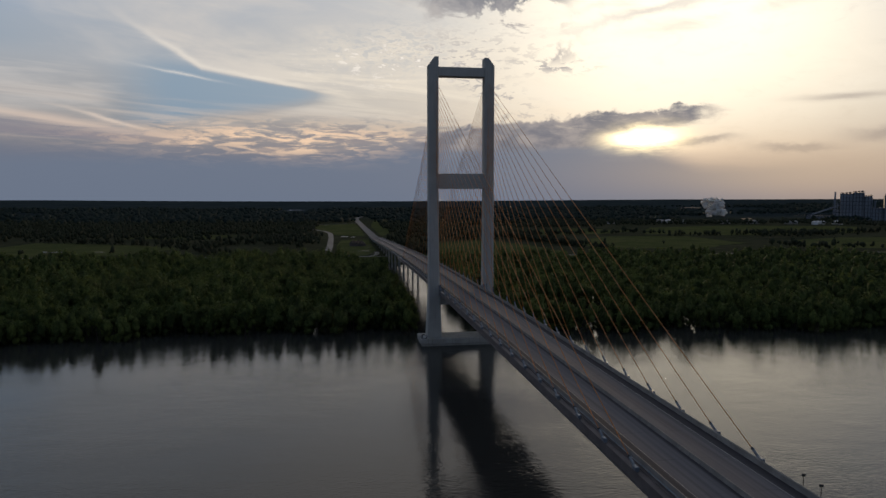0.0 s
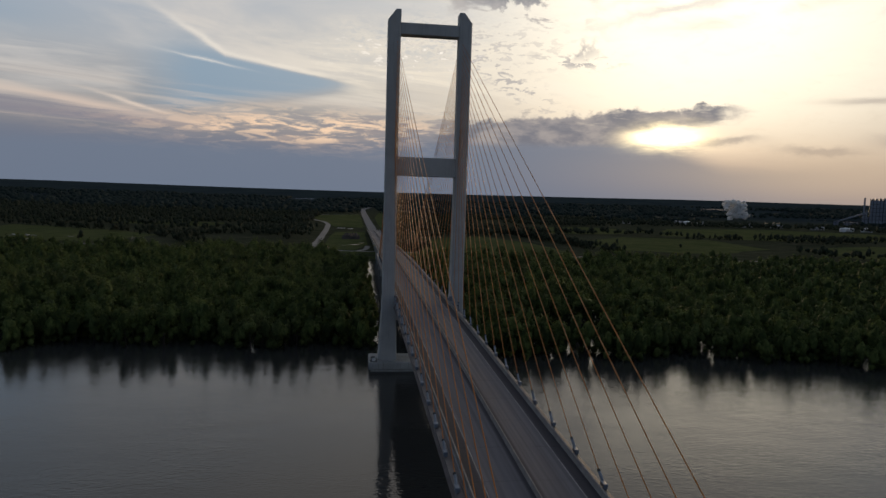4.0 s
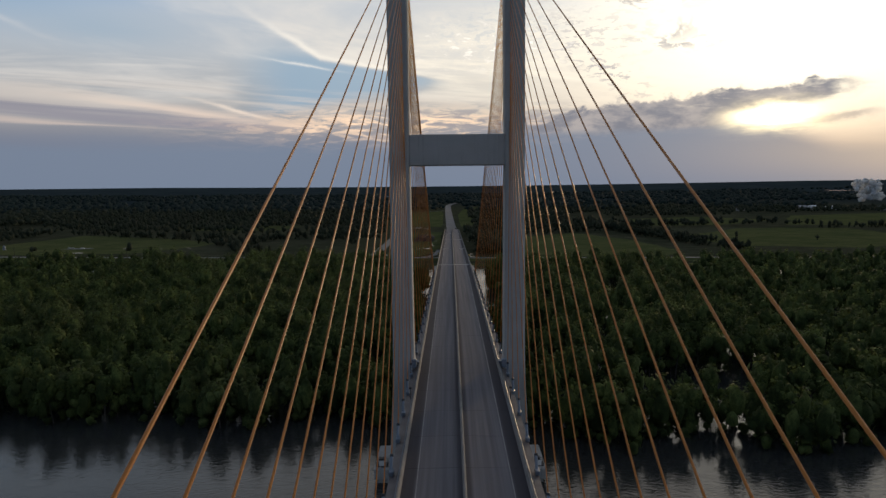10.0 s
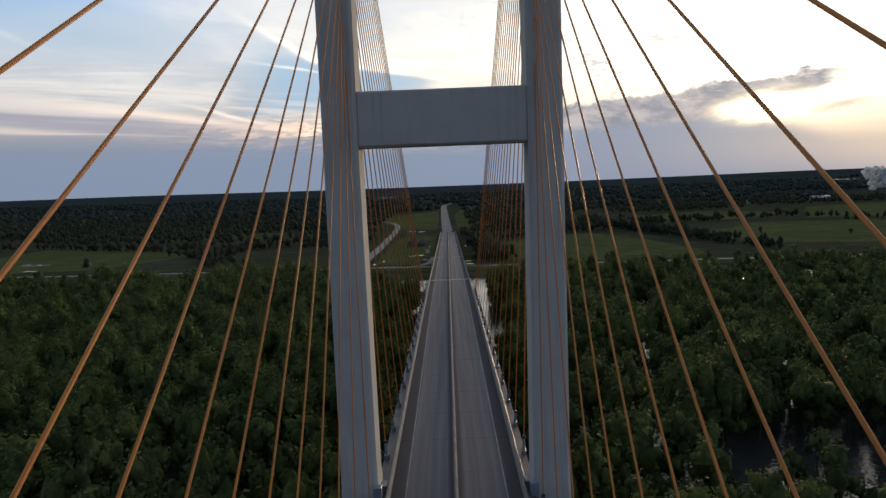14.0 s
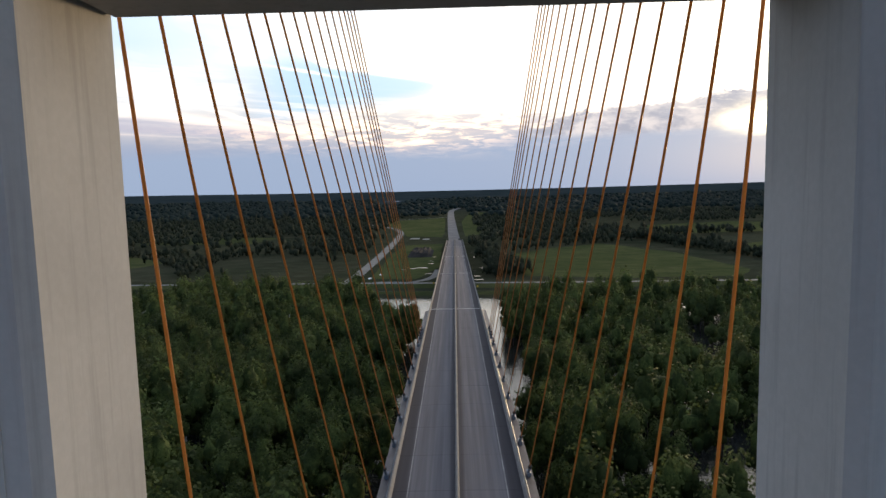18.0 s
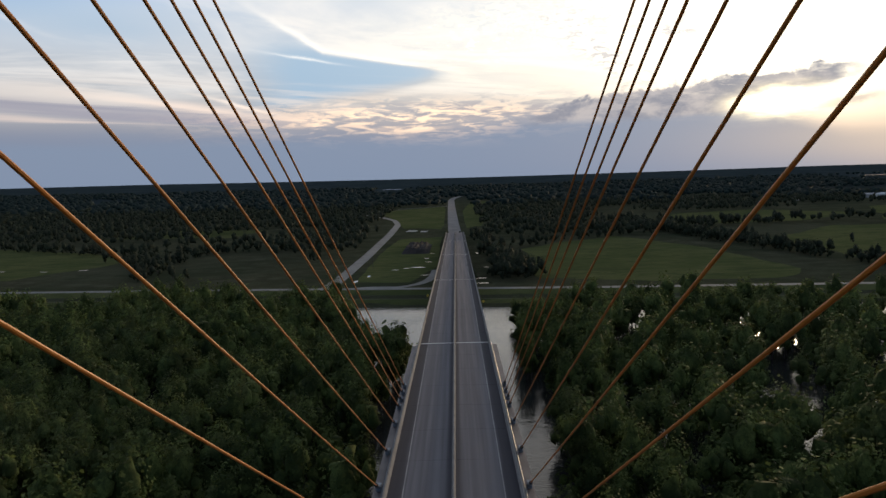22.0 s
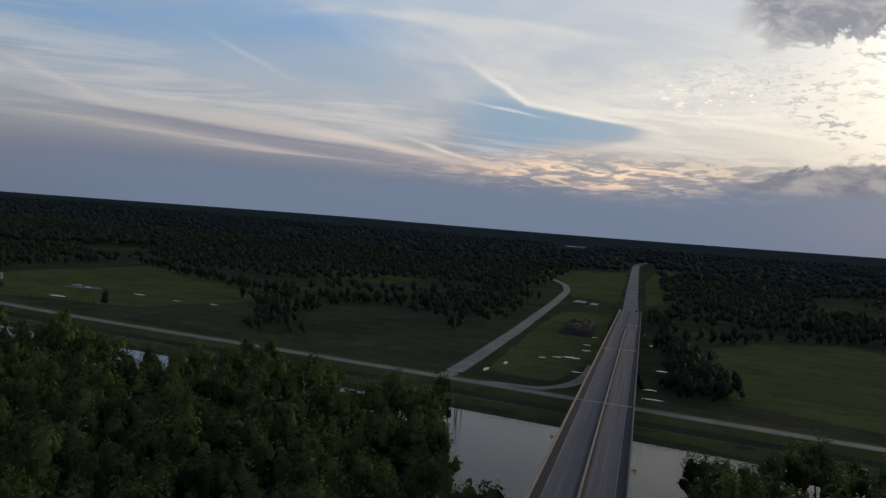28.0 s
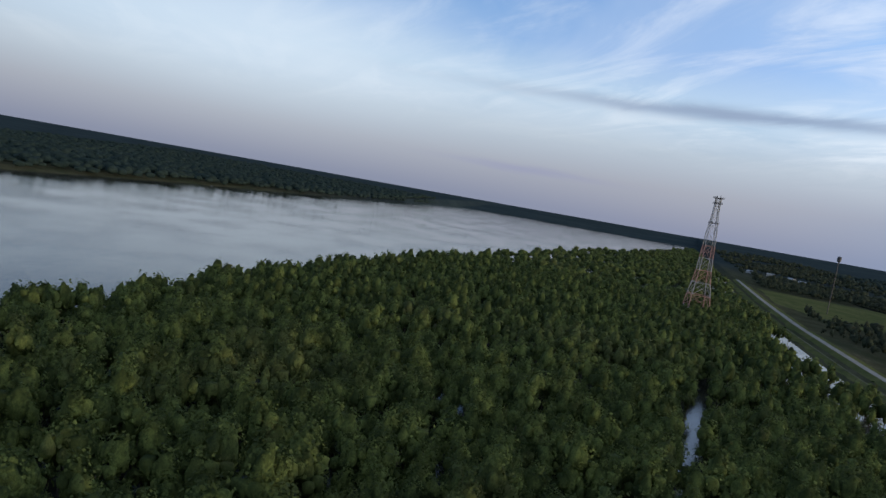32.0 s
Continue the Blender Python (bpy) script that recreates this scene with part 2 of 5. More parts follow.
sky = blend(wt, (shreds * 1.2).op("MINIMUM", 0.8), sky, (0.40, 0.39, 0.41))
small_ = noise_of(wt, vec(wt, az * 0.8, el * 2.1, 9.0), 1.2, 6, 0.62, 0.4)
diag = (el - 9.0 + (az - 12.0) * 0.55)
flecks = small_.step(0.52, 0.60) * (diag.bump(0.0, 1.1) * az.bump(12.5, 3.6) + el.bump(11.6, 1.6) * az.bump(9.0, 7.0) * 0.7 + el.bump(10.4, 0.5) * az.bump(18.0, 3.0) * 0.8)
sky = blend(wt, flecks.op("MINIMUM", 0.8), sky, (0.37, 0.37, 0.40))
gaps = small_.step(0.50, 0.40) * (el + (crowd - 0.5) * 3.0).bump(12.2, 1.9) * az.bump(3.5, 6.0)
sky = blend(wt, gaps * 0.65, sky, (0.46, 0.50, 0.55))
white = small_.step(0.56, 0.64) * el.bump(11.0, 1.6) * az.bump(5.0, 6.0)
sky = blend(wt, white * 0.8, sky, (0.98, 0.96, 0.92))
thin_ = (el + (low - 0.5) * 2.4 - (az - 32.0) * 0.12)
streak_ = el - 13.3 - (az - 20.0) * 0.17 + (crowd - 0.5) * 2.6
sky = blend(wt, (streak_.bump(0.0, 0.4) + streak_.bump(1.3, 0.3) * 0.6) * az.bump(25.5, 6.5) * 0.62, sky, (0.56, 0.56, 0.58))
pink = el - 6.0 + (az + 24.3) * 0.125 + (lay - 0.5) * 1.2
sky = blend(wt, pink.bump(0.0, 0.26) * az.bump(-20.5, 6.5) * 0.62, sky, (0.66, 0.55, 0.49))
sky = blend(wt, (thin_.bump(13.6, 0.45) + thin_.bump(15.4, 0.5)) * az.bump(31.0, 7.0) * fine.step(0.4, 0.6) * 0.6, sky, (0.62, 0.60, 0.58))
small_bars = (el + (lump - 0.5) * 1.9).bump(4.3, 0.34) * az.bump(29.3, 2.2) + (el + (lump - 0.5) * 1.9).bump(3.6, 0.34) * az.bump(36.0, 2.6) + (el + (lump - 0.5) * 1.9).bump(4.3, 0.4) * az.bump(42.0, 2.4) + (el + (low - 0.5) * 1.5).bump(7.0, 0.25) * az.bump(39.0, 3.0) * 0.6
sky = blend(wt, small_bars.op("MINIMUM", 0.8), sky, (0.36, 0.33, 0.32))
disc = (az - SUN_AZ).bump(0.6, 2.3) * (el + (low - 0.5) * 1.6 + (puffs - 0.5) * 1.0).bump(4.6, 0.72)
sky = blend(wt, (disc * 1.8).op("MINIMUM", 1.0), sky, (2.6, 2.2, 1.35))
warm = az.bump(SUN_AZ + 12, 13.0) * el.bump(2.0, 2.4)
sky = blend(wt, warm * 0.45, sky, (0.66, 0.50, 0.33))
# the half of the sky away from the sunset, and the zenith, are deeper
toward = (dx * math.sin(radians(SUN_AZ)) + dy * math.cos(radians(SUN_AZ))).step(-0.85, 0.8, 0.72, 1.0)
wt.links.new(sky, bg.inputs[0])
wt.links.new((toward * el.step(28.0, 70.0, 1.0, 0.3) * SKY_STRENGTH).s, bg.inputs[1])

lamp = bpy.data.lights.new("sun", "SUN")
lamp.energy, lamp.angle, lamp.color = SUN_POWER, radians(4), (1.0, 0.74, 0.46)
sun = new("sun", lamp)
sa, se = radians(SUN_AZ), radians(SUN_EL)
sun.matrix_world = look((0, 0, 0), (-math.sin(sa) * math.cos(se), -math.cos(sa) * math.cos(se), -math.sin(se)))


# ---- materials ----
def material(name, rough=0.8, metal=0.0, spec=0.3):
    m = bpy.data.materials.new(name)
    m.use_nodes = True
    t = m.node_tree
    b = t.nodes["Principled BSDF"]
    b.inputs["Roughness"].default_value, b.inputs["Metallic"].default_value = rough, metal
    b.inputs["Specular IOR Level"].default_value = spec
    return m, t, b


def position(t):
    g = t.nodes.new("ShaderNodeNewGeometry")
    s = t.nodes.new("ShaderNodeSeparateXYZ")
    t.links.new(g.outputs["Position"], s.inputs[0])
    return g.outputs["Position"], [Val(t, s.outputs[i]) for i in range(3)], g


def relief(t, b, height, strength, distance):
    n = t.nodes.new("ShaderNodeBump")
    n.inputs["Strength"].default_value, n.inputs["Distance"].default_value = strength, distance
    t.links.new(height.s, n.inputs["Height"])
    t.links.new(n.outputs[0], b.inputs["Normal"])


def plain(name, a, b_, scale=2.0, rough=0.8, metal=0.0, bump=0.15, spec=0.3, stain=None):
    """Two tones mixed by coarse and fine grain, with a fine relief."""
    m, t, b = material(name, rough, metal, spec)
    p, (x, y, z), g = position(t)
    grain, blot = noise_of(t, p, scale * 6, 5), noise_of(t, p, scale * 0.35, 4)
    c = blend(t, blot.step(0.3, 0.7) * 0.7 + grain.step(0.35, 0.7) * 0.3, a, b_)
    if stain:
        runs = noise_of(t, vec(t, x * 1.3, y * 1.3, z * 0.06), 1.6, 5, 0.6)
        c = blend(t, runs.step(0.5, 0.72) * 0.55, c, stain)
    t.links.new(c, b.inputs["Base Color"])
    relief(t, b, grain, bump, 0.05)
    return m


def leafy(name, dark, light, dry):
    m, t, b = material(name, 0.75, 0.0, 0.07)
    p, (x, y, z), g = position(t)
    rnd = Val(t, g.outputs["Random Per Island"])
    info = t.nodes.new("ShaderNodeObjectInfo")
    crown, wide = noise_of(t, p, 0.13, 2), noise_of(t, p, 0.012, 3)
    c = blend(t, (rnd * 0.2 + crown.step(0.38, 0.62) * 0.75 + Val(t, info.outputs["Random"]) * 0.3) - 0.12, dark, light)
    c = blend(t, wide.step(0.52, 0.72) * 0.5 + noise_of(t, p, 0.09, 1).step(0.66, 0.74) * 0.5, c, dry)
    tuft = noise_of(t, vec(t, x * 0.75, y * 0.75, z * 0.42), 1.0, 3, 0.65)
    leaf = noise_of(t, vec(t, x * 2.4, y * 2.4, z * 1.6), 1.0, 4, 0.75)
    # low noise, the hollows of the relief, goes dark: painted shade between leaves and tufts
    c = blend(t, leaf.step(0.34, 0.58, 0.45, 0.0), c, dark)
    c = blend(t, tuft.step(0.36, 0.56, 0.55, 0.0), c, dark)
    leaf = leaf + tuft * 1.6
    t.links.new(c, b.inputs["Base Color"])
    relief(t, b, leaf, 0.3, 0.3)
    thin = t.nodes.new("ShaderNodeBsdfTranslucent")
    t.links.new(c, thin.inputs["Color"])
    both = t.nodes.new("ShaderNodeMixShader")
    both.inputs[0].default_value = 0.42
    t.links.new(b.outputs[0], both.inputs[1])
    t.links.new(thin.outputs[0], both.inputs[2])
    t.links.new(both.outputs[0], t.nodes["Material Output"].inputs[0])
    return m


def road_mat():
    """Grooved concrete: dirty shoulders and gutter by the median, wheel tracks, cross joints."""
    m, t, b = material("road_concrete", 0.88, 0.0, 0.12)
    p, (x, y, z), g = position(t)
    ax = x.op("ABSOLUTE")
    streak = noise_of(t, vec(t, x * 0.9, y * 0.012, 0.0), 1.0, 4, 0.6)
    grain, patch = noise_of(t, p, 5.0, 5), noise_of(t, vec(t, x * 0.05, y * 0.05, 0.0), 1.0, 3)
    c = blend(t, streak.step(0.3, 0.7), ROAD_A, ROAD_B)
    c = blend(t, patch.step(0.45, 0.7) * 0.5, c, ROAD_C)
    wob = noise_of(t, vec(t, 0.0, y * 0.05, 0.0), 1.0, 3) - 0.5
    c = blend(t, (ax + wob * 0.7).step(7.1, 8.1) * 0.85, c, SHOULDER)
    c = blend(t, (ax + wob * 0.3).step(1.5, 0.75) * 0.65, c, SHOULDER)
    track = (ax - 4.4).op("ABSOLUTE")
    c = blend(t, (track - 0.0).bump(0.95, 0.4) * 0.3, c, (0.10, 0.10, 0.11))
    t.links.new(c, b.inputs["Base Color"])
    relief(t, b, grain, 0.2, 0.02)
    return m


def ground_mat():
    m, t, b = material("ground", 1.0, 0.0, 0.0)
    p, (x, y, z), g = position(t)
    n1, n2, n3 = noise_of(t, p, 0.004, 5, 0.6), noise_of(t, p, 0.05, 5, 0.65), noise_of(t, p, 0.8, 4)
    c = blend(t, n2.step(0.35, 0.65), (0.052, 0.053, 0.033), (0.074, 0.074, 0.046))
    c = blend(t, n1.step(0.5, 0.62) * 0.6, c, (0.082, 0.082, 0.052))
    c = blend(t, n3.step(0.4, 0.7) * 0.35, c, (0.025, 0.032, 0.014))
    rank = noise_of(t, vec(t, x * 0.012, y * 0.03, 4.0), 1.0, 6, 0.7, 0.8)
    c = blend(t, rank.step(0.5, 0.6) * 0.65, c, (0.036, 0.046, 0.026))
    c = blend(t, rank.step(0.42, 0.34) * 0.5, c, (0.105, 0.095, 0.066))
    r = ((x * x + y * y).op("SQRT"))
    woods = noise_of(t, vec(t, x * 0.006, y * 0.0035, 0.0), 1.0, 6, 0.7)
    # past 1500 m the colour goes to mottled dark blue-green, painting in distance haze
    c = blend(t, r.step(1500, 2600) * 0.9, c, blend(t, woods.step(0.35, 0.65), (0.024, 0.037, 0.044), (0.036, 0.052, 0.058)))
    t.links.new(c, b.inputs["Base Color"])
    relief(t, b, n3 + n2, 0.3, 0.4)
    return m


def meadow_mat():
    m, t, b = material("meadow", 1.0, 0.0, 0.0)
    p, (x, y, z), g = position(t)
    n1, n2, n3 = noise_of(t, p, 0.018, 5, 0.6, 0.5), noise_of(t, p, 0.12, 5, 0.65), noise_of(t, p, 1.1, 4)
    c = blend(t, n1.step(0.35, 0.65), (0.078, 0.092, 0.036), (0.108, 0.115, 0.047))
    c = blend(t, n2.step(0.45, 0.7) * 0.6, c, (0.066, 0.078, 0.031))
    c = blend(t, n3.step(0.5, 0.7) * 0.4, c, (0.096, 0.102, 0.048))
    rank = noise_of(t, vec(t, x * 0.03, y * 0.09, 0.0), 1.0, 6, 0.7, 0.8)
    c = blend(t, rank.step(0.5, 0.62) * 0.6, c, (0.050, 0.062, 0.030))
    c = blend(t, rank.step(0.42, 0.34) * 0.5, c, (0.130, 0.120, 0.066))
    t.links.new(c, b.inputs["Base Color"])
    relief(t, b, n3, 0.5, 0.3)
    return m


def water_mat(name="river_water", ripple=1.0):
    m, t, b = material(name, 0.03, 0.0, 0.5)
    p, (x, y, z), g = position(t)
    b.inputs["Base Color"].default_value = (0.035, 0.036, 0.034, 1)
    b.inputs["IOR"].default_value = 1.333
    swell = noise_of(t, vec(t, x * 0.05, y * 0.09, 0.0), 1.0, 4, 0.55, 0.4)
    chop = noise_of(t, vec(t, x * 0.5, y * 0.9, 0.0), 1.0, 3, 0.5, 0.6)
    calm = noise_of(t, vec(t, x * 0.008, y * 0.012, 0.0), 1.0, 4).step(0.35, 0.65, 0.25, 1.0)
    relief(t, b, (swell * 0.9 + chop * 0.7) * calm, 0.2 * ripple, 1.0)
    return m


M_CONC = plain("tower_concrete", (0.385, 0.38, 0.36), (0.455, 0.45, 0.43), 0.5, 0.85, 0, 0.1, 0.2, (0.30, 0.295, 0.28))
M_PIER = plain("pier_concrete", (0.30, 0.30, 0.28), (0.42, 0.41, 0.39), 0.6, 0.9, 0, 0.2, 0.2, (0.16, 0.15, 0.13))
M_PARA = plain("parapet_concrete", (0.19, 0.18, 0.17), (0.28, 0.27, 0.255), 0.9, 0.9, 0, 0.15, 0.15, (0.15, 0.142, 0.135))
M_STEEL = plain("weathered_girder_steel", (0.10, 0.085, 0.085), (0.16, 0.14, 0.14), 0.8, 0.6, 0.0, 0.15, 0.4)
M_BLUE = plain("galvanised_blue_steel", (0.15, 0.18, 0.22), (0.23, 0.26, 0.30), 1.2, 0.5, 0.3, 0.1, 0.4)
M_CABLE = plain("orange_cable_sheath", (0.46, 0.150, 0.024), (0.54, 0.185, 0.032), 0.3, 0.5, 0, 0.05, 0.35)
M_DARK = plain("dark_steel", (0.035, 0.036, 0.04), (0.06, 0.06, 0.065), 1.5, 0.5, 0.4, 0.1)
M_ROAD = road_mat()
M_PAINT = plain("road_paint", (0.17, 0.17, 0.17), (0.36, 0.36, 0.35), 0.5, 0.7)
M_JOINT = plain("expansion_joint_metal", (0.42, 0.42, 0.42), (0.6, 0.6, 0.58), 3.0, 0.5, 0.2)
M_GROUND, M_MEADOW, M_WATER = ground_mat(), meadow_mat(), water_mat()
M_STILL = water_mat("still_water", 0.35)
M_GRAVEL = plain("pale_gravel", (0.16, 0.155, 0.145), (0.25, 0.245, 0.23), 0.25, 0.95, 0, 0.3, 0.15, None)
M_ASPHALT = plain("old_asphalt", (0.11, 0.11, 0.115), (0.19, 0.19, 0.19), 0.2, 0.9, 0, 0.2, 0.2)
M_GRASS_TRACK = plain("worn_grass", (0.085, 0.085, 0.055), (0.13, 0.125, 0.09), 0.3, 0.95, 0, 0.3, 0.1)
M_BARK = plain("bark", (0.055, 0.045, 0.036), (0.11, 0.095, 0.08), 2.0, 0.95, 0, 0.4, 0.1)
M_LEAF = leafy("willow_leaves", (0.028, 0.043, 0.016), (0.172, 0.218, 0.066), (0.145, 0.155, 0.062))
M_LEAF_B = leafy("dark_leaves", (0.036, 0.046, 0.030), (0.082, 0.096, 0.056), (0.086, 0.088, 0.062))
# distance haze mixed into the leaf colour: bluer and darker than nearer leaves
M_LEAF_HAZED = leafy("far_hazed_leaves", (0.020, 0.036, 0.034), (0.050, 0.074, 0.062), (0.046, 0.062, 0.052))
M_WHITE = plain("white_paint", (0.62, 0.62, 0.60), (0.78, 0.78, 0.76), 1.0, 0.6)
M_RED = plain("red_oxide_paint", (0.24, 0.14, 0.12), (0.31, 0.19, 0.17), 1.0, 0.6)
M_PLANT = plain("plant_cladding", (0.17, 0.20, 0.25), (0.26, 0.30, 0.35), 0.05, 0.7)
M_SOIL = plain("dark_soil", (0.018, 0.017, 0.017), (0.042, 0.038, 0.036), 0.4, 0.95, 0, 0.5, 0.1)
M_ROOF = plain("grey_roof_sheet", (0.20, 0.21, 0.22), (0.30, 0.31, 0.32), 0.6, 0.5, 0.2)
M_YELLOW = plain("sign_yellow", (0.55, 0.36, 0.05), (0.65, 0.45, 0.08), 3.0, 0.5)
M_STEAM = plain("steam", (0.85, 0.84, 0.82), (0.95, 0.94, 0.92), 0.02, 1.0, 0, 0.0, 0.0)
through_steam = M_STEAM.node_tree.nodes.new("ShaderNodeBsdfTranslucent")
through_steam.inputs["Color"].default_value = (0.95, 0.94, 0.92, 1)
steam_mix = M_STEAM.node_tree.nodes.new("ShaderNodeMixShader")
M_STEAM.node_tree.links.new(M_STEAM.node_tree.nodes["Principled BSDF"].outputs[0], steam_mix.inputs[1])
M_STEAM.node_tree.links.new(through_steam.outputs[0], steam_mix.inputs[2])
M_STEAM.node_tree.links.new(steam_mix.outputs[0], M_STEAM.node_tree.nodes["Material Output"].inputs[0])
M_GLASS = plain("window_glass", (0.03, 0.035, 0.04), (0.05, 0.055, 0.06), 1.0, 0.08, 0, 0.0, 0.6)


# ---- building helpers ----
def finish(name, bm, mat, parent=None, label="", smooth=False):
    me = bpy.data.meshes.new(name)
    bmesh.ops.recalc_face_normals(bm, faces=bm.faces)
    bm.to_mesh(me)
    bm.free()
    me.materials.append(mat)
    if smooth:
        me.shade_smooth()
    ob = new(name, me)
    if parent is not None:
        ob.parent = parent
    if label:
        ob["label"] = label
    return ob


def part(name, bm, mat, parent, label=""):
    return finish(name, bm, mat, parent, label)


def shared(name, me, parent, m):
    ob = new(name, me)
    ob.parent = parent
    ob.matrix_local = m
    return ob


def empty(name, label, category, group="", at=(0, 0, 0), kind=""):
    ob = new(name)
    ob.empty_display_size = 0.5
    ob.location = at
    return tagged(ob, label, category, group, kind)


def box(bm, x0, x1, y0, y1, z0, z1, bevel=0.0):
    vs = [bm.verts.new((x, y, z)) for z in (z0, z1) for x, y in ((x0, y0), (x1, y0), (x1, y1), (x0, y1))]
    fs = [bm.faces.new([vs[i] for i in f]) for f in ((3, 2, 1, 0), (4, 5, 6, 7), (0, 1, 5, 4), (1, 2, 6, 5), (2, 3, 7, 6), (3, 0, 4, 7))]
    if bevel:
        bmesh.ops.bevel(bm, geom=list({e for f in fs for e in f.edges}), offset=bevel, segments=1, affect="EDGES")
    return bm


def boxed(*args, **kw):
    return box(bmesh.new(), *args, **kw)


def loft(rings, closed=True):
    """A solid through rings of equal length."""
    bm = bmesh.new()
    rows = [[bm.verts.new(p) for p in r] for r in rings]
    n = len(rows[0])
    for a, b in zip(rows, rows[1:]):
        for i in range(n if closed else n - 1):
            bm.faces.new((a[i], a[(i + 1) % n], b[(i + 1) % n], b[i]))
    if closed:
        bm.faces.new(rows[0][::-1])
        bm.faces.new(rows[-1])
    return bm


def tube(points, radii, sides=8):
    rings = []
    for i, (p, r) in enumerate(zip(points, radii)):
        p = Vector(p)
        a, b = Vector(points[max(i - 1, 0)]), Vector(points[min(i + 1, len(points) - 1)])
        q = (b - a).to_track_quat("Z", "Y")
        rings.append([p + q @ Vector((r * math.cos(k * math.tau / sides), r * math.sin(k * math.tau / sides), 0)) for k in range(sides)])
    return loft(rings)


def beam(bm, a, b, w):
    """A square bar from a to b, added to bm."""
    a, b = Vector(a), Vector(b)
    q = (b - a).to_track_quat("Z", "Y")
    rows = [[bm.verts.new(p + q @ Vector((sx * w / 2, sy * w / 2, 0))) for sx, sy in ((-1, -1), (1, -1), (1, 1), (-1, 1))] for p in (a, b)]
    for i in range(4):
        bm.faces.new((rows[0][i], rows[0][(i + 1) % 4], rows[1][(i + 1) % 4], rows[1][i]))
    bm.faces.new(rows[0][::-1])
    bm.faces.new(rows[1])
    return bm


def cells(verts, faces, name, mat, parent=None, faced=None):
    me = bpy.data.meshes.new(name)
    n, k = len(verts), faces.shape[1]
    me.vertices.add(n)
    me.vertices.foreach_set("co", np.asarray(verts, np.float32).ravel())
    me.loops.add(faces.size)
    me.loops.foreach_set("vertex_index", faces.astype(np.int32).ravel())
    me.polygons.add(len(faces))
    me.polygons.foreach_set("loop_start", np.arange(0, faces.size, k, dtype=np.int32))
    me.update(calc_edges=True)
    if faced is not None:
        me.shade_smooth()
        me.normals_split_custom_set_from_vertices(np.asarray(faced, np.float32))
    me.materials.append(mat)
    ob = new(name, me)
    if parent is not None:
        ob.parent = parent
    return ob


# ---- the lie of the land ----
def levee_y(x):
    return np.interp(x, (-5000, -980, -714, -467, -293, -180, -80, 0, 78, 184, 600, 1500, 5000),
                     (1600, 605, 544, 499, 476, 468, 459, 451, 443, 437, 412, 370, 300))


def shore_y(x):
    return np.interp(x, (-5000, -3500, -2100, -1546, -1113, -740, -442, -260, -190, -100, 0, 100, 220, 500, 1500, 5000),
                     (1750, 1200, 690, 450, 275, 166, 84, 46, 38, 48, 40, 22, 7, -11, -92, -230))


def east_y(x):
    return np.interp(x, (-5000, -3600, -2709, -1885, -1357, -890, -300, 500, 5000), (240, -90, -205, -338, -462, -512, -560, -600, -700))


def land(x, y):
    """Height of the ground: river bed, levee, flat country, and the far rise that carries the skyline."""
    d = y - levee_y(x)
    z = np.interp(d, (-70, -34, -24, -16, -12, -3.6, 3.6, 14, 30), (-2.5, -1.0, 0.4, 2.2, 2.5, 6.0, 6.0, 4.2, 4.0))
    e = y - east_y(x)
    z = np.where(e < 40, np.interp(e, (-30, -8, 8, 40), (5.0, 3.0, -1.0, -2.5)), z)
    r = np.hypot(x, y - 100)
    rise = np.clip((r - 2300) / 2600, 0, 1) ** 1.15 * 47
    dry = (d > 10) | (e < -12)
    z = z + np.where(dry, rise, 0.0)
    return np.maximum(z, np.interp(-x, (3900, 4150, 4850), (-3.0, 14.0, 54.0)))


def spread(near, step, far, grow):
    v = list(np.arange(-near, near + 0.1, step))
    s = step
    while v[-1] < far:
        s *= grow
        v.append(v[-1] + s)
    return v


gx = spread(420, 12, 4850, 1.14)
gx = [-q for q in gx[::-1] if q > 420] + [q for q in gx]
gv = sorted({-70, -42, -34, -29, -24, -20, -16, -12, -7.5, -3.6, 3.6, 8, 14, 30, 50, 80, 120, 180} | {180 * 1.22 ** k for k in range(1, 17)}
            | {-110, -180, -260, -340, -400} | set(range(-1300, -420, 22)) | {-1500, -1800, -2200, -2800, -3500, -4300, -5200})
gv = [v for v in gv if v < 4500]
XX, VV = np.meshgrid(np.array(gx, float), np.array(gv, float))
YY = VV + levee_y(XX) * np.clip(1 - np.abs(VV) / 6000, 0, 1)
ZZ = land(XX, YY)
nr, nc = XX.shape
idx = np.arange(nr * nc).reshape(nr, nc)
quads = np.stack([idx[:-1, :-1], idx[:-1, 1:], idx[1:, 1:], idx[1:, :-1]], -1).reshape(-1, 4)
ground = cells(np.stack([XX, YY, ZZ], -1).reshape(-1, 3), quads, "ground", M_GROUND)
tagged(ground, "flat river country with grass, dark woods, a levee bank and blue haze painted far off", "ground", kind="structure")

wx = np.linspace(-4900, 4900, 40)
wy = np.linspace(-900, 1800, 14)
WX, WY = np.meshgrid(wx, wy)
WY = np.where(WY > 400, np.minimum(WY, levee_y(WX) - 20), WY)
wi = np.arange(WX.size).reshape(WX.shape)
wq = np.stack([wi[:-1, :-1], wi[:-1, 1:], wi[1:, 1:], wi[1:, :-1]], -1).reshape(-1, 4)
water = cells(np.stack([WX, WY, np.zeros_like(WX)], -1).reshape(-1, 3), wq, "water", M_WATER)
tagged(water, "wide grey river in flood, standing among the bank trees", "river", kind="structure")


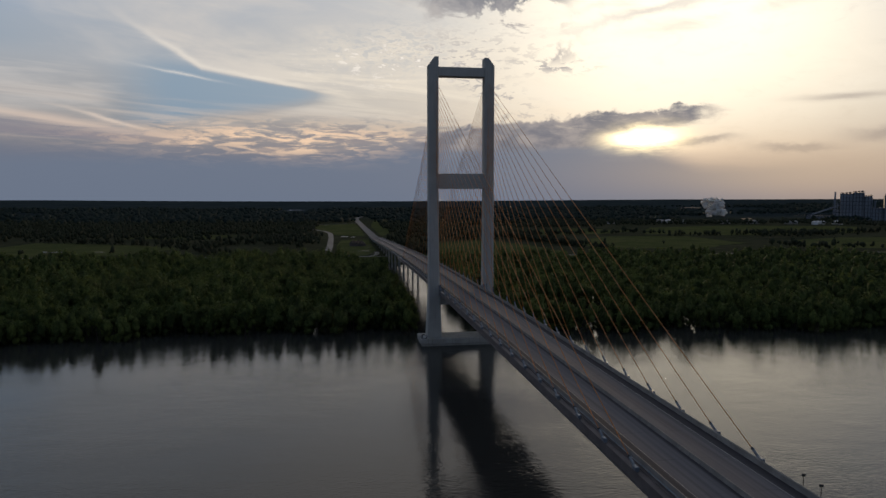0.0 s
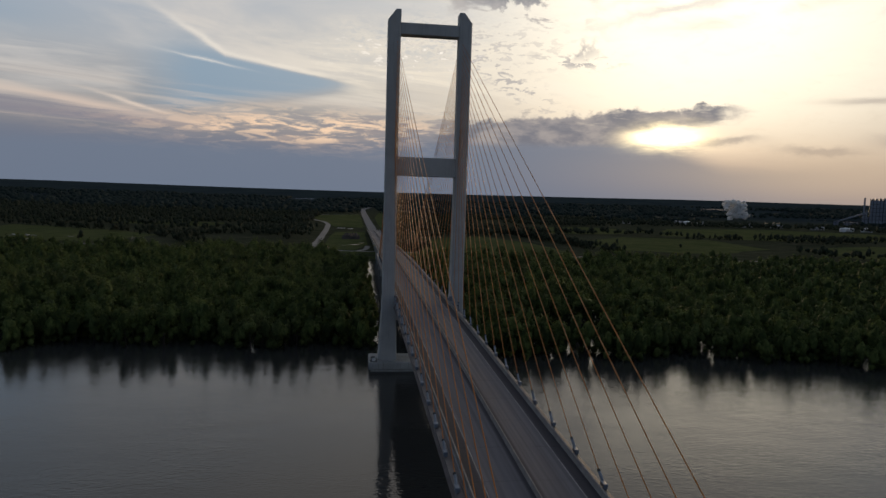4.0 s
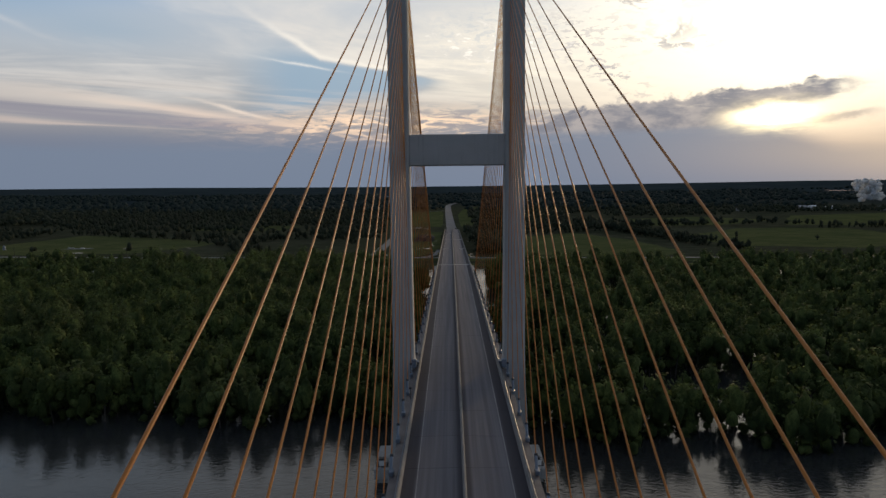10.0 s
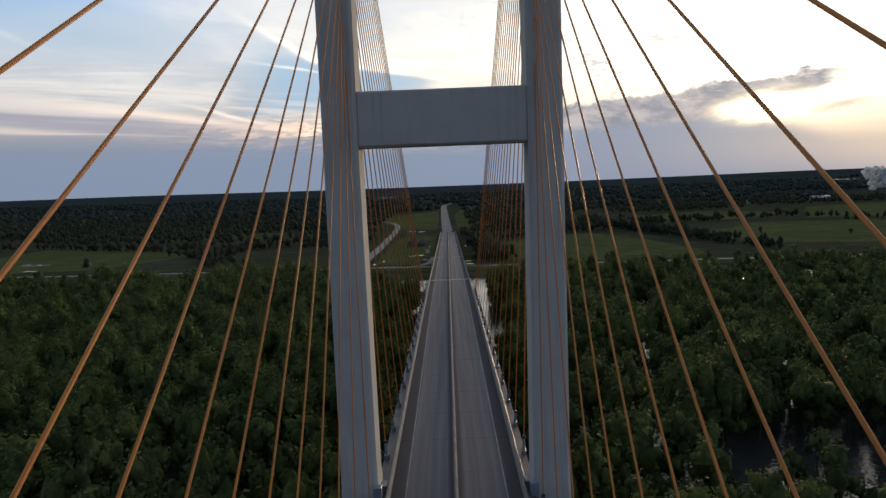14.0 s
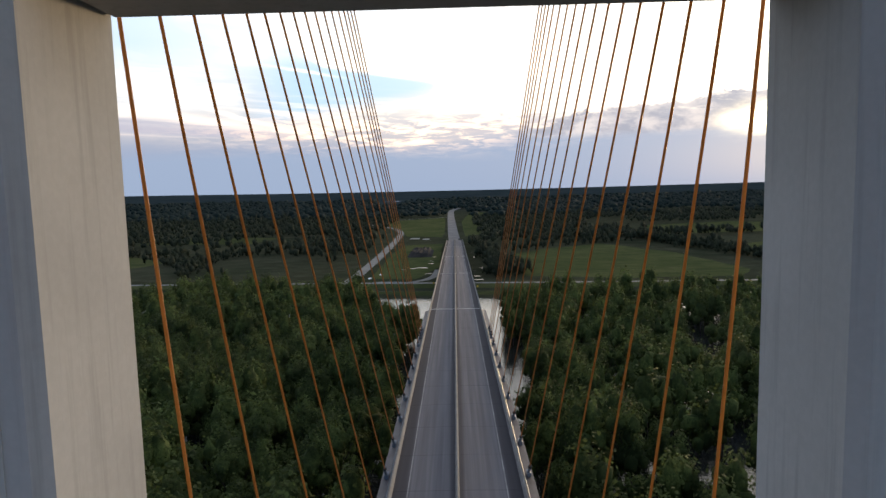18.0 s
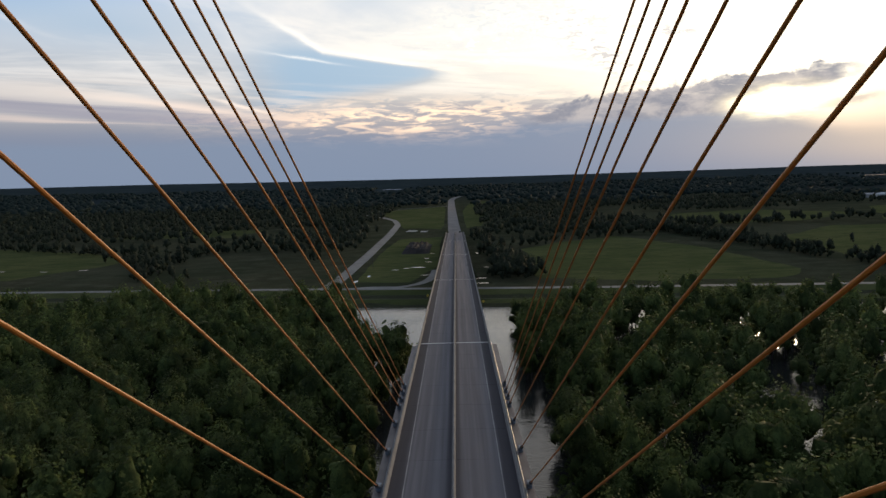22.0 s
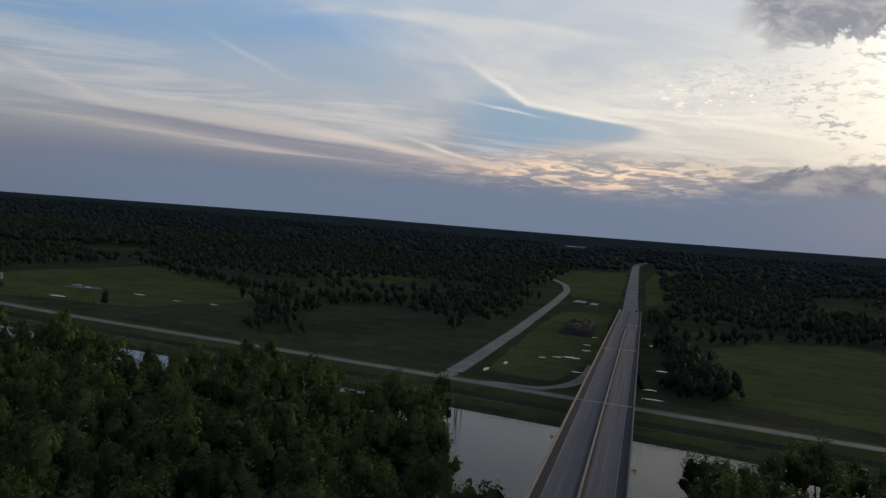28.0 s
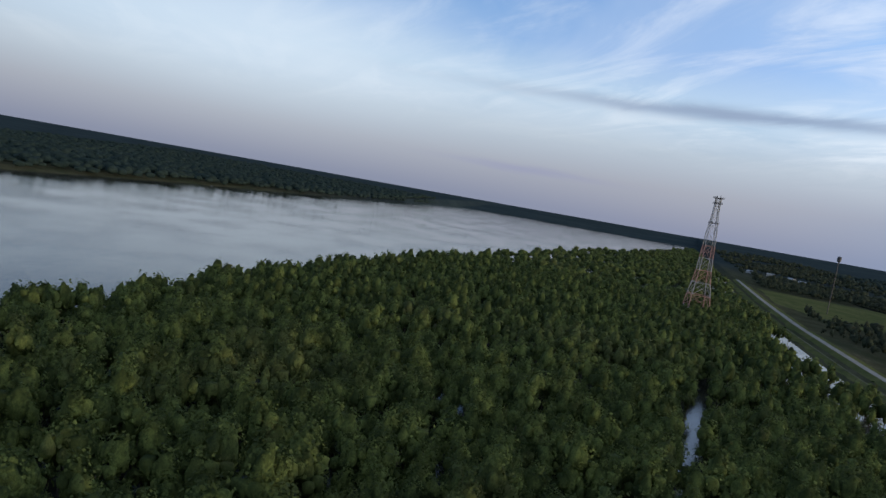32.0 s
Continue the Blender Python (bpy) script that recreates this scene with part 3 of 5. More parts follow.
def ribbon(name, line, width, mat, label, lift=0.07, category="road", step=8.0):
    """A road laid on the ground along a line."""
    pts = []
    for (x0, y0), (x1, y1) in zip(line, line[1:]):
        n = max(1, int(math.hypot(x1 - x0, y1 - y0) / step))
        pts += [(x0 + (x1 - x0) * k / n, y0 + (y1 - y0) * k / n) for k in range(n)]
    pts.append(line[-1])
    for _ in range(6):
        pts = [pts[0]] + [((a[0] + 2 * b[0] + c[0]) / 4, (a[1] + 2 * b[1] + c[1]) / 4) for a, b, c in zip(pts, pts[1:], pts[2:])] + [pts[-1]]
    v = []
    for i, p in enumerate(pts):
        a, b = pts[max(i - 1, 0)], pts[min(i + 1, len(pts) - 1)]
        tx, ty = b[0] - a[0], b[1] - a[1]
        n = math.hypot(tx, ty)
        w = width / 2 * (1 + 0.06 * noise.noise(Vector((p[0] * 0.05, p[1] * 0.05, 0))))
        row = [(p[0] - ty / n * w * s, p[1] + tx / n * w * s) for s in (1, 0.4, -0.4, -1)]
        top = max(float(land(q[0], q[1])) for q in row)
        v += [(q[0], q[1], top + lift - (0.03 if k in (0, 3) else 0)) for k, q in enumerate(row)]
    v = np.array(v)
    i = np.arange(len(pts) - 1)[:, None] * 4
    q = np.concatenate([i + np.array([[k, k + 1, k + 5, k + 4]]) for k in range(3)])
    return tagged(cells(v, q, name, mat), label, category, kind="structure")


bank_x = np.arange(-1400.0, 940.0, 10.0)
bank_d = np.array([-22.0, -19, -16, -12, -8, -3.6, 0, 3.6, 8, 14, 20])
BX, BD = np.meshgrid(bank_x, bank_d)
BD = BD + np.where(np.abs(BD) > 15, 1.4 * np.sin(BX * 0.09) + np.sin(BX * 0.23), 0.0)
BY = BD + levee_y(BX)
bi = np.arange(BX.size).reshape(BX.shape)
bq = np.stack([bi[:-1, :-1], bi[:-1, 1:], bi[1:, 1:], bi[1:, :-1]], -1).reshape(-1, 4)
levee_bank = cells(np.stack([BX, BY, land(BX, BY) + 0.06], -1).reshape(-1, 3), bq, "levee_bank", M_MEADOW)
tagged(levee_bank, "long grassy levee bank beside the canal", "levee", kind="structure")
LEVEE_X = list(range(-1400, 1000, 60))
ribbon("levee_road", [(x, float(levee_y(x))) for x in LEVEE_X], 6.4, M_GRAVEL, "pale gravel road along the crest of the levee", lift=0.13)
ribbon("toe_track", [(x, float(levee_y(x)) - 14.0) for x in range(-700, 420, 40)], 1.3, M_GRASS_TRACK, "thin worn wheel track along the foot of the levee")
ribbon("side_road", [(-80, 464), (-78, 520), (-76, 640), (-76, 850), (-79, 1000), (-92, 1090), (-125, 1180), (-180, 1300)], 9.0, M_GRAVEL,
       "wide pale gravel side road leaving the levee road")
ribbon("farm_track", [(-180, 1300), (-150, 1360), (-90, 1430), (-14, 1490)], 5.0, M_GRAVEL, "narrow pale track across the clearing")
ribbon("ramp_road", [(-60, 459), (-34, 464), (-22, 474), (-15, 505), (-14, 545)], 6.0, M_GRAVEL, "short gravel ramp beside the bridge")
ribbon("highway", [(0, 838), (-2, 960), (-5, 1240), (-8, 1560), (-9, 1760), (-6, 1880), (8, 2010), (40, 2170), (100, 2330), (190, 2460), (330, 2560)], 15.0, M_ASPHALT,
       "grey two-lane highway running off and bending into the woods", lift=0.35)


def sheet(name, pts, mat, label, lift=0.05, category="meadow", wob=0.08):
    """A flat patch with an uneven outline, lying on the ground."""
    cx, cy = sum(p[0] for p in pts) / len(pts), sum(p[1] for p in pts) / len(pts)
    ring = []
    for (x0, y0), (x1, y1) in zip(pts, pts[1:] + pts[:1]):
        for k in range(6):
            x, y = x0 + (x1 - x0) * k / 6, y0 + (y1 - y0) * k / 6
            s = 1 + wob * noise.noise(Vector((x * 0.03 + cx, y * 0.03, 1.7)))
            ring.append((cx + (x - cx) * s, cy + (y - cy) * s))
    bm = bmesh.new()
    zz = max(float(land(x, y)) for x, y in ring + [(cx, cy)]) + lift
    bm.faces.new([bm.verts.new((x, y, zz)) for x, y in ring])
    ob = finish(name, bm, mat)
    return tagged(ob, label, category, kind="structure")


sheet("meadow", [(50, 490), (60, 660), (110, 720), (165, 760), (215, 640), (232, 505), (200, 470), (110, 476)], M_MEADOW, "open green meadow below the levee")
sheet("meadow", [(290, 560), (300, 700), (420, 820), (560, 800), (560, 620), (430, 520)], M_MEADOW, "green field behind the hedgerow")
sheet("meadow", [(-560, 560), (-530, 800), (-360, 720), (-285, 650), (-330, 545), (-430, 530)], M_MEADOW, "green pasture with sheds beside the levee road")
sheet("meadow", [(-66, 490), (-66, 640), (-60, 780), (-14, 800), (-14, 560), (-30, 490)], M_MEADOW, "mown grass between side road and bridge")
sheet("meadow", [(-66, 930), (-110, 1180), (-165, 1320), (-20, 1480), (-16, 1100), (-16, 900)], M_MEADOW, "pale green clearing beside the highway")
sheet("meadow", [(14, 900), (14, 1300), (40, 1700), (80, 1700), (60, 1250), (34, 940)], M_MEADOW, "green verge along the highway")
sheet("meadow", [(520, 880), (640, 1130), (900, 1200), (1150, 1080), (980, 860), (700, 800)], M_MEADOW, "long green field before the works")
sheet("meadow", [(600, 500), (620, 640), (800, 720), (1050, 700), (1100, 560), (820, 480)], M_MEADOW, "rough green pasture east of the hedgerow")
sheet("meadow", [(260, 880), (300, 1060), (460, 1120), (560, 1000), (420, 890)], M_MEADOW, "pale clearing among scrub")
sheet("meadow", [(-430, 880), (-400, 1000), (-250, 960), (-270, 860)], M_MEADOW, "distant green clearing in the woods")
sheet("meadow", [(-1250, 700), (-1200, 900), (-900, 860), (-800, 640), (-1000, 630)], M_MEADOW, "distant farm field below the levee")


# ---- the bridge ----
def deck_z(y):
    if y < -110:
        return 29.6
    if y < 330:
        return 29.6 - 0.034 * (y + 110) ** 2 / 880
    return 22.12 - 0.034 * (y - 330)


BAY = 14.3
JOINT_Y, END_Y, START_Y = 247.6, 842.0, -560.0


def run(profile, y0, y1, n=4):
    """A solid of constant section (x, height over the road) following the road's grade."""
    return loft([[(x, y, deck_z(y) + h) for x, h in profile] for y in np.linspace(y0, y1, n + 1)])


bridge = empty("bridge_deck", "long concrete cable-stayed bridge deck with parapets and median", "bridge")
ys = []
y = JOINT_Y
while y > START_Y:
    ys.append((max(y - BAY, START_Y), y))
    y -= BAY
stay_bays = ys[::-1]
n_app = 42
app_bays = [(JOINT_Y + (END_Y - JOINT_Y) * k / n_app, JOINT_Y + (END_Y - JOINT_Y) * (k + 1) / n_app) for k in range(n_app)]
for y0, y1 in stay_bays + app_bays:
    g = 0.03
    part("road_slab", run([(-9.9, -0.3), (-9.9, 0), (-0.36, 0.12), (0.36, 0.12), (9.9, 0), (9.9, -0.3)], y0 + g, y1 - g, 2), M_ROAD, bridge)
    for s in (-1, 1):
        prof = [(9.85 * s, 0.0), (9.98 * s, 0.25), (10.06 * s, 0.95), (10.3 * s, 1.0), (10.36 * s, 0.0)]
        part("parapet", run(prof, y0 + 0.02, y1 - 0.02, 2), M_PARA, bridge)
    part("median_barrier", run([(-0.32, 0.1), (-0.2, 0.38), (-0.1, 0.95), (0.1, 0.95), (0.2, 0.38), (0.32, 0.1)], y0 + 0.015, y1 - 0.015, 2), M_PARA, bridge)
    part("deck_slab", run([(-10.4, -0.55), (-10.4, -0.02), (-9.92, -0.02), (-9.92, -0.31), (9.92, -0.31), (9.92, -0.02), (10.4, -0.02), (10.4, -0.55)], y0, y1, 2), M_PIER, bridge)
for y0, y1 in stay_bays:
    for s in (-1, 1):
        part("edge_ledge", run([(10.42 * s, -0.5), (10.42 * s, -0.2), (11.0 * s, -0.2), (11.0 * s, -0.5)], y0 + 0.02, y1 - 0.02, 2), M_STEEL, bridge, "dark rusty steel ledge outside the parapet")
        part("service_pipe", run([(10.62 * s - 0.09, 0.22), (10.62 * s, 0.31), (10.62 * s + 0.09, 0.22), (10.62 * s, 0.13)], y0, y1, 2), M_BLUE, bridge, "blue-grey service pipe along the parapet")
        for q in (0.2, 0.7):
            yy = y0 + (y1 - y0) * q
            z = deck_z(yy)
            part("pipe_bracket", boxed(10.45 * s - 0.1, 10.45 * s + 0.35, yy - 0.12, yy + 0.12, z - 0.21, z + 0.14), M_BLUE, bridge)
        part("edge_girder", run([(11.0 * s, -2.9), (11.0 * s, -2.75), (11.45 * s, -2.7), (11.45 * s, -0.7), (11.0 * s, -0.65), (11.0 * s, -0.52), (12.2 * s, -0.52), (12.2 * s, -0.65),
                                 (11.75 * s, -0.7), (11.75 * s, -2.7), (12.2 * s, -2.75), (12.2 * s, -2.9)], y0, y1, 2), M_STEEL, bridge)
    for k in range(3):
        yy = y0 + (y1 - y0) * (k + 0.5) / 3
        z = deck_z(yy)
        part("floor_beam", boxed(-10.9, 10.9, yy - 0.2, yy + 0.2, z - 2.3, z - 0.56), M_STEEL, bridge)
for y0, y1 in app_bays:
    for x in (-8.4, -4.2, 0, 4.2, 8.4):
        if y1 < 800:
            part("concrete_girder", run([(x - 0.35, -2.2), (x - 0.3, -1.9), (x - 0.12, -1.7), (x - 0.12, -0.8), (x - 0.4, -0.57), (x + 0.4, -0.57), (x + 0.12, -0.8), (x + 0.12, -1.7), (x + 0.3, -1.9), (x + 0.35, -2.2)], y0, y1, 1), M_PIER, bridge)
z = deck_z(JOINT_Y)
for s in (-1, 1):
    part("expansion_joint", boxed(min(0.4 * s, 9.7 * s), max(0.4 * s, 9.7 * s), JOINT_Y - 0.32, JOINT_Y + 0.32, z - 0.02, z + 0.14), M_JOINT, bridge, "pale metal expansion joint across the lanes")
for yj in (396, 545, 694):
    z = deck_z(yj)
    part("expansion_joint", boxed(-9.7, 9.7, yj - 0.18, yj + 0.18, z - 0.02, z + 0.125), M_JOINT, bridge)
for s in (-1, 1):
    for xx in (7.55,):
        part("edge_line", run([(xx * s - 0.08, 0.0), (xx * s - 0.08, 0.125 - abs(xx) * 0.0125 + 0.004), (xx * s + 0.08, 0.125 - abs(xx) * 0.0125 + 0.004), (xx * s + 0.08, 0.0)], -420, END_Y, 120), M_PAINT, bridge)
# bents of the approach
for yb in [JOINT_Y + 1.5 + 44.5 * k for k in range(13)]:
    z = deck_z(yb)
    if z < 5.5:
        continue
    bent = empty("bridge_bent", "pale concrete pier bent carrying the approach deck", "bridge pier", "approach bents", (0, yb, 0))
    base = float(land(0, yb)) - 2.0
    part("cap_beam", loft([[(sx * w, sy * 0.9, zz) for sx, sy in ((-1, -1), (1, -1), (1, 1), (-1, 1))] for w, zz in ((8.6, z - 4.0), (9.9, z - 3.2), (9.9, z - 2.2))]), M_PIER, bent)
    for x in (-6.4, 6.4):
        part("column", tube([(x, 0, base), (x, 0, base + 1.5), (x, 0, z - 4.0)], [1.0, 0.85, 0.85], 14), M_PIER, bent)

# ---- the tower ----
tower = empty("bridge_tower", "tall pale concrete portal tower with two crossbeams", "bridge tower")
YF, YB = -4.0, 2.6


def leg_ring(xi, xo, yf, yb, z, s, c=0.45):
    pts = [(xi + c, yf), (xo - c, yf), (xo, yf + c), (xo, yb - c), (xo - c, yb), (xi + c, yb), (xi, yb - c), (xi, yf + c)]
    return [(x * s, q, z) for x, q in pts]


for s in (-1, 1):
    rings = [leg_ring(10.4, 18.2, YF - 0.9, YB + 0.9, 3.9, s), leg_ring(11.0, 17.2, YF - 0.2, YB + 0.2, 24.0, s), leg_ring(11.6, 17.0, YF, YB, 32.0, s),
             leg_ring(12.0, 17.0, YF, YB, 80.0, s), leg_ring(11.9, 17.1, YF, YB, 143.2, s)]
    part("tower_leg", loft(rings), M_CONC, tower)
    cap = [[(11.9 * s, YF, 143.2), (17.1 * s, YF, 143.2), (13.9 * s, YF, 147.4), (11.9 * s, YF, 147.4)], [(11.9 * s, YB, 143.2), (17.1 * s, YB, 143.2), (13.9 * s, YB, 147.4), (11.9 * s, YB, 147.4)]]
    part("leg_cap", loft(cap), M_CONC, tower, "sloping concrete cap")
    part("recess_panel", boxed(*sorted((13.1 * s, 15.9 * s)), YF - 0.05, YF + 0.05, 36.0, 118.0), M_CONC, tower)
    # bracket and bearing at deck level
    zt = deck_z(0)
    part("deck_bracket", loft([[(10.5 * s, q, zz) for q, zz in ((YF - 0.5, zt - 5.4), (YB + 0.5, zt - 5.4), (YB + 0.5, zt - 3.0), (YF - 0.5, zt - 3.0))],
                               [(12.6 * s, q, zz) for q, zz in ((YF - 0.5, zt - 7.0), (YB + 0.5, zt - 7.0), (YB + 0.5, zt - 3.0), (YF - 0.5, zt - 3.0))]]), M_CONC, tower)
    part("wind_tongue", boxed(*sorted((10.4 * s, 11.9 * s)), -1.7, 0.3, zt - 0.5, zt + 0.9, bevel=0.1), M_BLUE, tower, "blue-grey steel wind bearing")
    part("access_box", boxed(*sorted((10.9 * s, 12.1 * s)), YF - 1.5, YF - 0.05, zt + 0.3, zt + 2.3, bevel=0.08), M_BLUE, tower)
part("crossbeam", boxed(-12.05, 12.05, YF + 0.35, YB - 0.3, 80.8, 88.6, bevel=0.25), M_CONC, tower, "deep stained concrete crossbeam")
part("crossbeam", boxed(-12.0, 12.0, YF + 0.5, YB - 0.5, 137.7, 142.4, bevel=0.25), M_CONC, tower)
part("lower_strut", boxed(-11.4, 11.4, YF + 0.6, YB - 0.6, deck_z(0) - 8.4, deck_z(0) - 5.4, bevel=0.2), M_CONC, tower)
part("pier_cap", boxed(-22.0, 22.0, -8.6, 7.2, 0.9, 4.0, bevel=0.3), M_PIER, tower, "low weathered concrete pile cap")
part("pier_skirt", boxed(-21.3, 21.3, -7.9, 6.5, -3.0, 0.95), M_PIER, tower)

# maintenance stages hung at the foot of each leg
for s in (-1, 1):
    stage = empty("service_stage", "small dark railed service stage beside the tower foot", "platform", "service stages", (20.1 * s, -6.2, 4.0))
    part("platform", boxed(-1.5, 1.5, -1.3, 1.3, 0.0, 0.18), M_DARK, stage)
    for x, q in ((-1.4, -1.2), (1.4, -1.2), (1.4, 1.2), (-1.4, 1.2)):
        part("post", boxed(x - 0.05, x + 0.05, q - 0.05, q + 0.05, 0.18, 1.3), M_DARK, stage)
    for h in (0.75, 1.28):
        bm = bmesh.new()
        for a, b in (((-1.4, -1.2), (1.4, -1.2)), ((1.4, -1.2), (1.4, 1.2)), ((1.4, 1.2), (-1.4, 1.2)), ((-1.4, 1.2), (-1.4, -1.2))):
            beam(bm, (*a, h), (*b, h), 0.06)
        part("rail", bm, M_DARK, stage)
    part("sign_board", boxed(-0.7, 0.7, -1.38, -1.3, 0.3, 1.7), M_WHITE, stage, "pale notice board")
    part("cabinet", boxed(-0.9, 0.5, -0.4, 0.9, 0.18, 1.9, bevel=0.05), M_DARK, stage)

# ---- stay cables ----
MAIN = [-240.84 + 14.38 * k for k in range(17)]
SIDE = [205.28, 200.19, 195.31, 190.36] + [180.26 - 14.00 * k for k in range(13)]
for fan, crest, drop, tower_x, deck_x in ((MAIN, 135.11, 2.380, 13.31, 11.95), (SIDE, 132.19, 2.166, 12.40, 11.40)):
    for k, ya in enumerate(fan):
        for s in (-1, 1):
            wider = max(0, k - 12) if ya > 0 else 0      # the steep inner stays of the side span stand wider
            top = Vector(((tower_x + 0.17 * wider) * s, YF + 0.6 if ya < 0 else YB - 0.6, crest - drop * k))
            foot = Vector(((deck_x + 0.10 * wider) * s, ya, deck_z(ya) - 0.1))
            length = (top - foot).length
            stay = empty("stay_cable", "taut orange-sheathed stay cable from deck edge to tower", "cable", "stay cables", foot)
            d = (top - foot)
            sag = 0.0012 * length
            line = [d * q + Vector((0, 0, -4 * sag * q * (1 - q))) for q in np.linspace(0.0, 1.0, 13)]
            part("sheath", tube(line, [0.088] * 13, 8), M_CABLE, stay)
            u = d.normalized()
            part("anchor_pipe", tube([u * -0.9, u * 2.6, u * 2.7], [0.27, 0.25, 0.17], 10), M_BLUE, stay, "blue-grey steel guide pipe")
            part("collar", tube([u * 2.55, u * 2.62, u * 2.95, u * 3.05], [0.2, 0.31, 0.31, 0.2], 10), M_DARK, stay)
            bm = boxed(-0.35, 0.4, -0.8, 0.8, -0.35, 0.45, bevel=0.1)
            part("anchor_block", bm, M_BLUE, stay)

# lights and signs on the parapets
for x, yy, kind in ((11.0, -253.5, "sign"), (11.0, -257.6, "sign"), (-11.0, -30.0, "lamp"), (11.0, -30.0, "lamp")):
    z = deck_z(yy) - 0.1
    post = empty("marker_post", "thin steel post with a small box light on the bridge edge", "marker light", "bridge markers", (x, yy, z))
    part("pole", tube([(0, 0, 0), (0, 0, 2.4)], [0.07, 0.06], 8), M_DARK, post)
    part("lantern", boxed(-0.32, 0.32, -0.14, 0.14, 2.3, 2.75, bevel=0.05), M_DARK, post)
for x, yy in ((10.95, 321.0), (-10.95, 340.0)):
    z = deck_z(yy) - 0.5
    nav = empty("navigation_sign", "small yellow diamond board on a bracket outside the parapet", "sign", "navigation signs", (x, yy, z))
    s = 1 if x > 0 else -1
    ring = [[(0.55 * s + a, q, 0.9 + b) for a, b in ((-0.62, 0), (0, -0.62), (0.62, 0), (0, 0.62))] for q in (-0.05, 0.05)]
    part("board", loft(ring), M_YELLOW, nav)
    bm = beam(bmesh.new(), (-0.6 * s, 0.1, 0.9), (0.6 * s, 0.1, 0.9), 0.1)
    beam(bm, (0.55 * s, 0.1, -0.4), (0.55 * s, 0.1, 1.3), 0.08)
    part("bracket", bm, M_DARK, nav)


# ---- trees ----
rng = np.random.default_rng(7)


def unit_ball(level):
    bm = bmesh.new()
    bmesh.ops.create_icosphere(bm, subdivisions=level, radius=1.0)
    v = np.array([q.co[:] for q in bm.verts])
    f = np.array([[q.index for q in face.verts] for face in bm.faces])
    bm.free()
    return v, f


BALLS = {0: unit_ball(1), 1: unit_ball(1), 2: unit_ball(2)}


def crown(n, size, height, radius, seed, lobes=7, low=0.20, level=1, core=0.70):
    """A leafy crown, its foot at the origin: upright plumes closely set with n loose leaf clumps round a dim core.
    Gives the corners, the triangles and the way each corner faces the light."""
    r = np.random.default_rng(seed)
    ang = r.uniform(0, math.tau) + np.arange(lobes) * 2.4
    first = np.arange(lobes) == 0
    rad = np.where(first, 0.12, r.uniform(0.40, 0.60, lobes))
    c = np.stack([np.cos(ang) * rad, np.sin(ang) * rad, np.where(first, 0.12, np.where(np.arange(lobes) % 3 == 2, r.uniform(-0.72, -0.45, lobes), r.uniform(-0.30, 0.46, lobes)))], 1)
    lr = np.where(first, 0.58, r.uniform(0.34, 0.50, lobes))
    half = height * (1 - low) / 2
    lh = np.where(first, 0.84, lr * radius / half * r.uniform(1.05, 1.5, lobes))
    size3, foot = np.array([radius, radius, half]), np.array([0, 0, height * low + half])
    V, F, N, k = [], [], [], 0
    for i in range(lobes):
        bv, bf = BALLS[level + (i == 0)]
        w = np.array([1 + 0.5 * noise.noise(Vector(q) * 1.9 + Vector((seed * 1.7, i * 3.1, 0))) + 0.3 * noise.noise(Vector(q) * 4.5 + Vector((i * 2.3, seed, 5))) for q in bv])
        V.append((c[i] + bv * (w * core)[:, None] * np.array([lr[i], lr[i], lh[i]])) * size3 + foot)
        N.append(bv + c[i] * np.array([0.5, 0.5, 0.3]))
        F.append(bf + k)
        k += len(bv)
    if n:
        which = np.where(r.random(n) < 0.4, 0, r.integers(0, lobes, n))
        d = r.normal(size=(n, 3))
        d[:, 2] += 0.5
        d /= np.linalg.norm(d, axis=1)[:, None]
        # each plume breaks into smaller tufts
        tuft = np.array([1 + 0.34 * noise.noise(Vector(q) * 2.6 + Vector((seed * 3.1, w * 5.7, 2))) for q, w in zip(d, which)])
        p = (c[which] + d * (tuft * r.uniform(0.80, 1.10, n))[:, None] * np.stack([lr[which], lr[which], lh[which]], 1)) * size3 + foot
        nrm = d + r.normal(scale=0.32, size=(n, 3))
        nrm /= np.linalg.norm(nrm, axis=1)[:, None]
        a = np.cross(nrm, r.normal(size=(n, 3)))
        a /= np.linalg.norm(a, axis=1)[:, None]
        b = np.cross(nrm, a)
        s = size * r.uniform(0.5, 1.3, (n, 1))
        quad = np.stack([a * s, b * s, -a * s, -b * s], 1) * r.uniform(0.55, 1.1, (n, 4, 1))
        V.append((p[:, None, :] + quad).reshape(-1, 3))
        lit = d + c[which] * np.array([0.8, 0.8, 0.5]) + r.normal(scale=0.12, size=(n, 3))
        N.append(np.repeat(lit, 4, axis=0))
        q = np.arange(n)[:, None] * 4 + k
        F.append(np.concatenate([q + np.array([[0, 1, 2]]), q + np.array([[0, 2, 3]])]))
    N = np.concatenate(N)
    N /= np.maximum(np.linalg.norm(N, axis=1), 1e-6)[:, None]
    N[:, 2] += 0.25
    N /= np.maximum(np.linalg.norm(N, axis=1), 1e-6)[:, None]
    return np.concatenate(V), np.concatenate(F), N


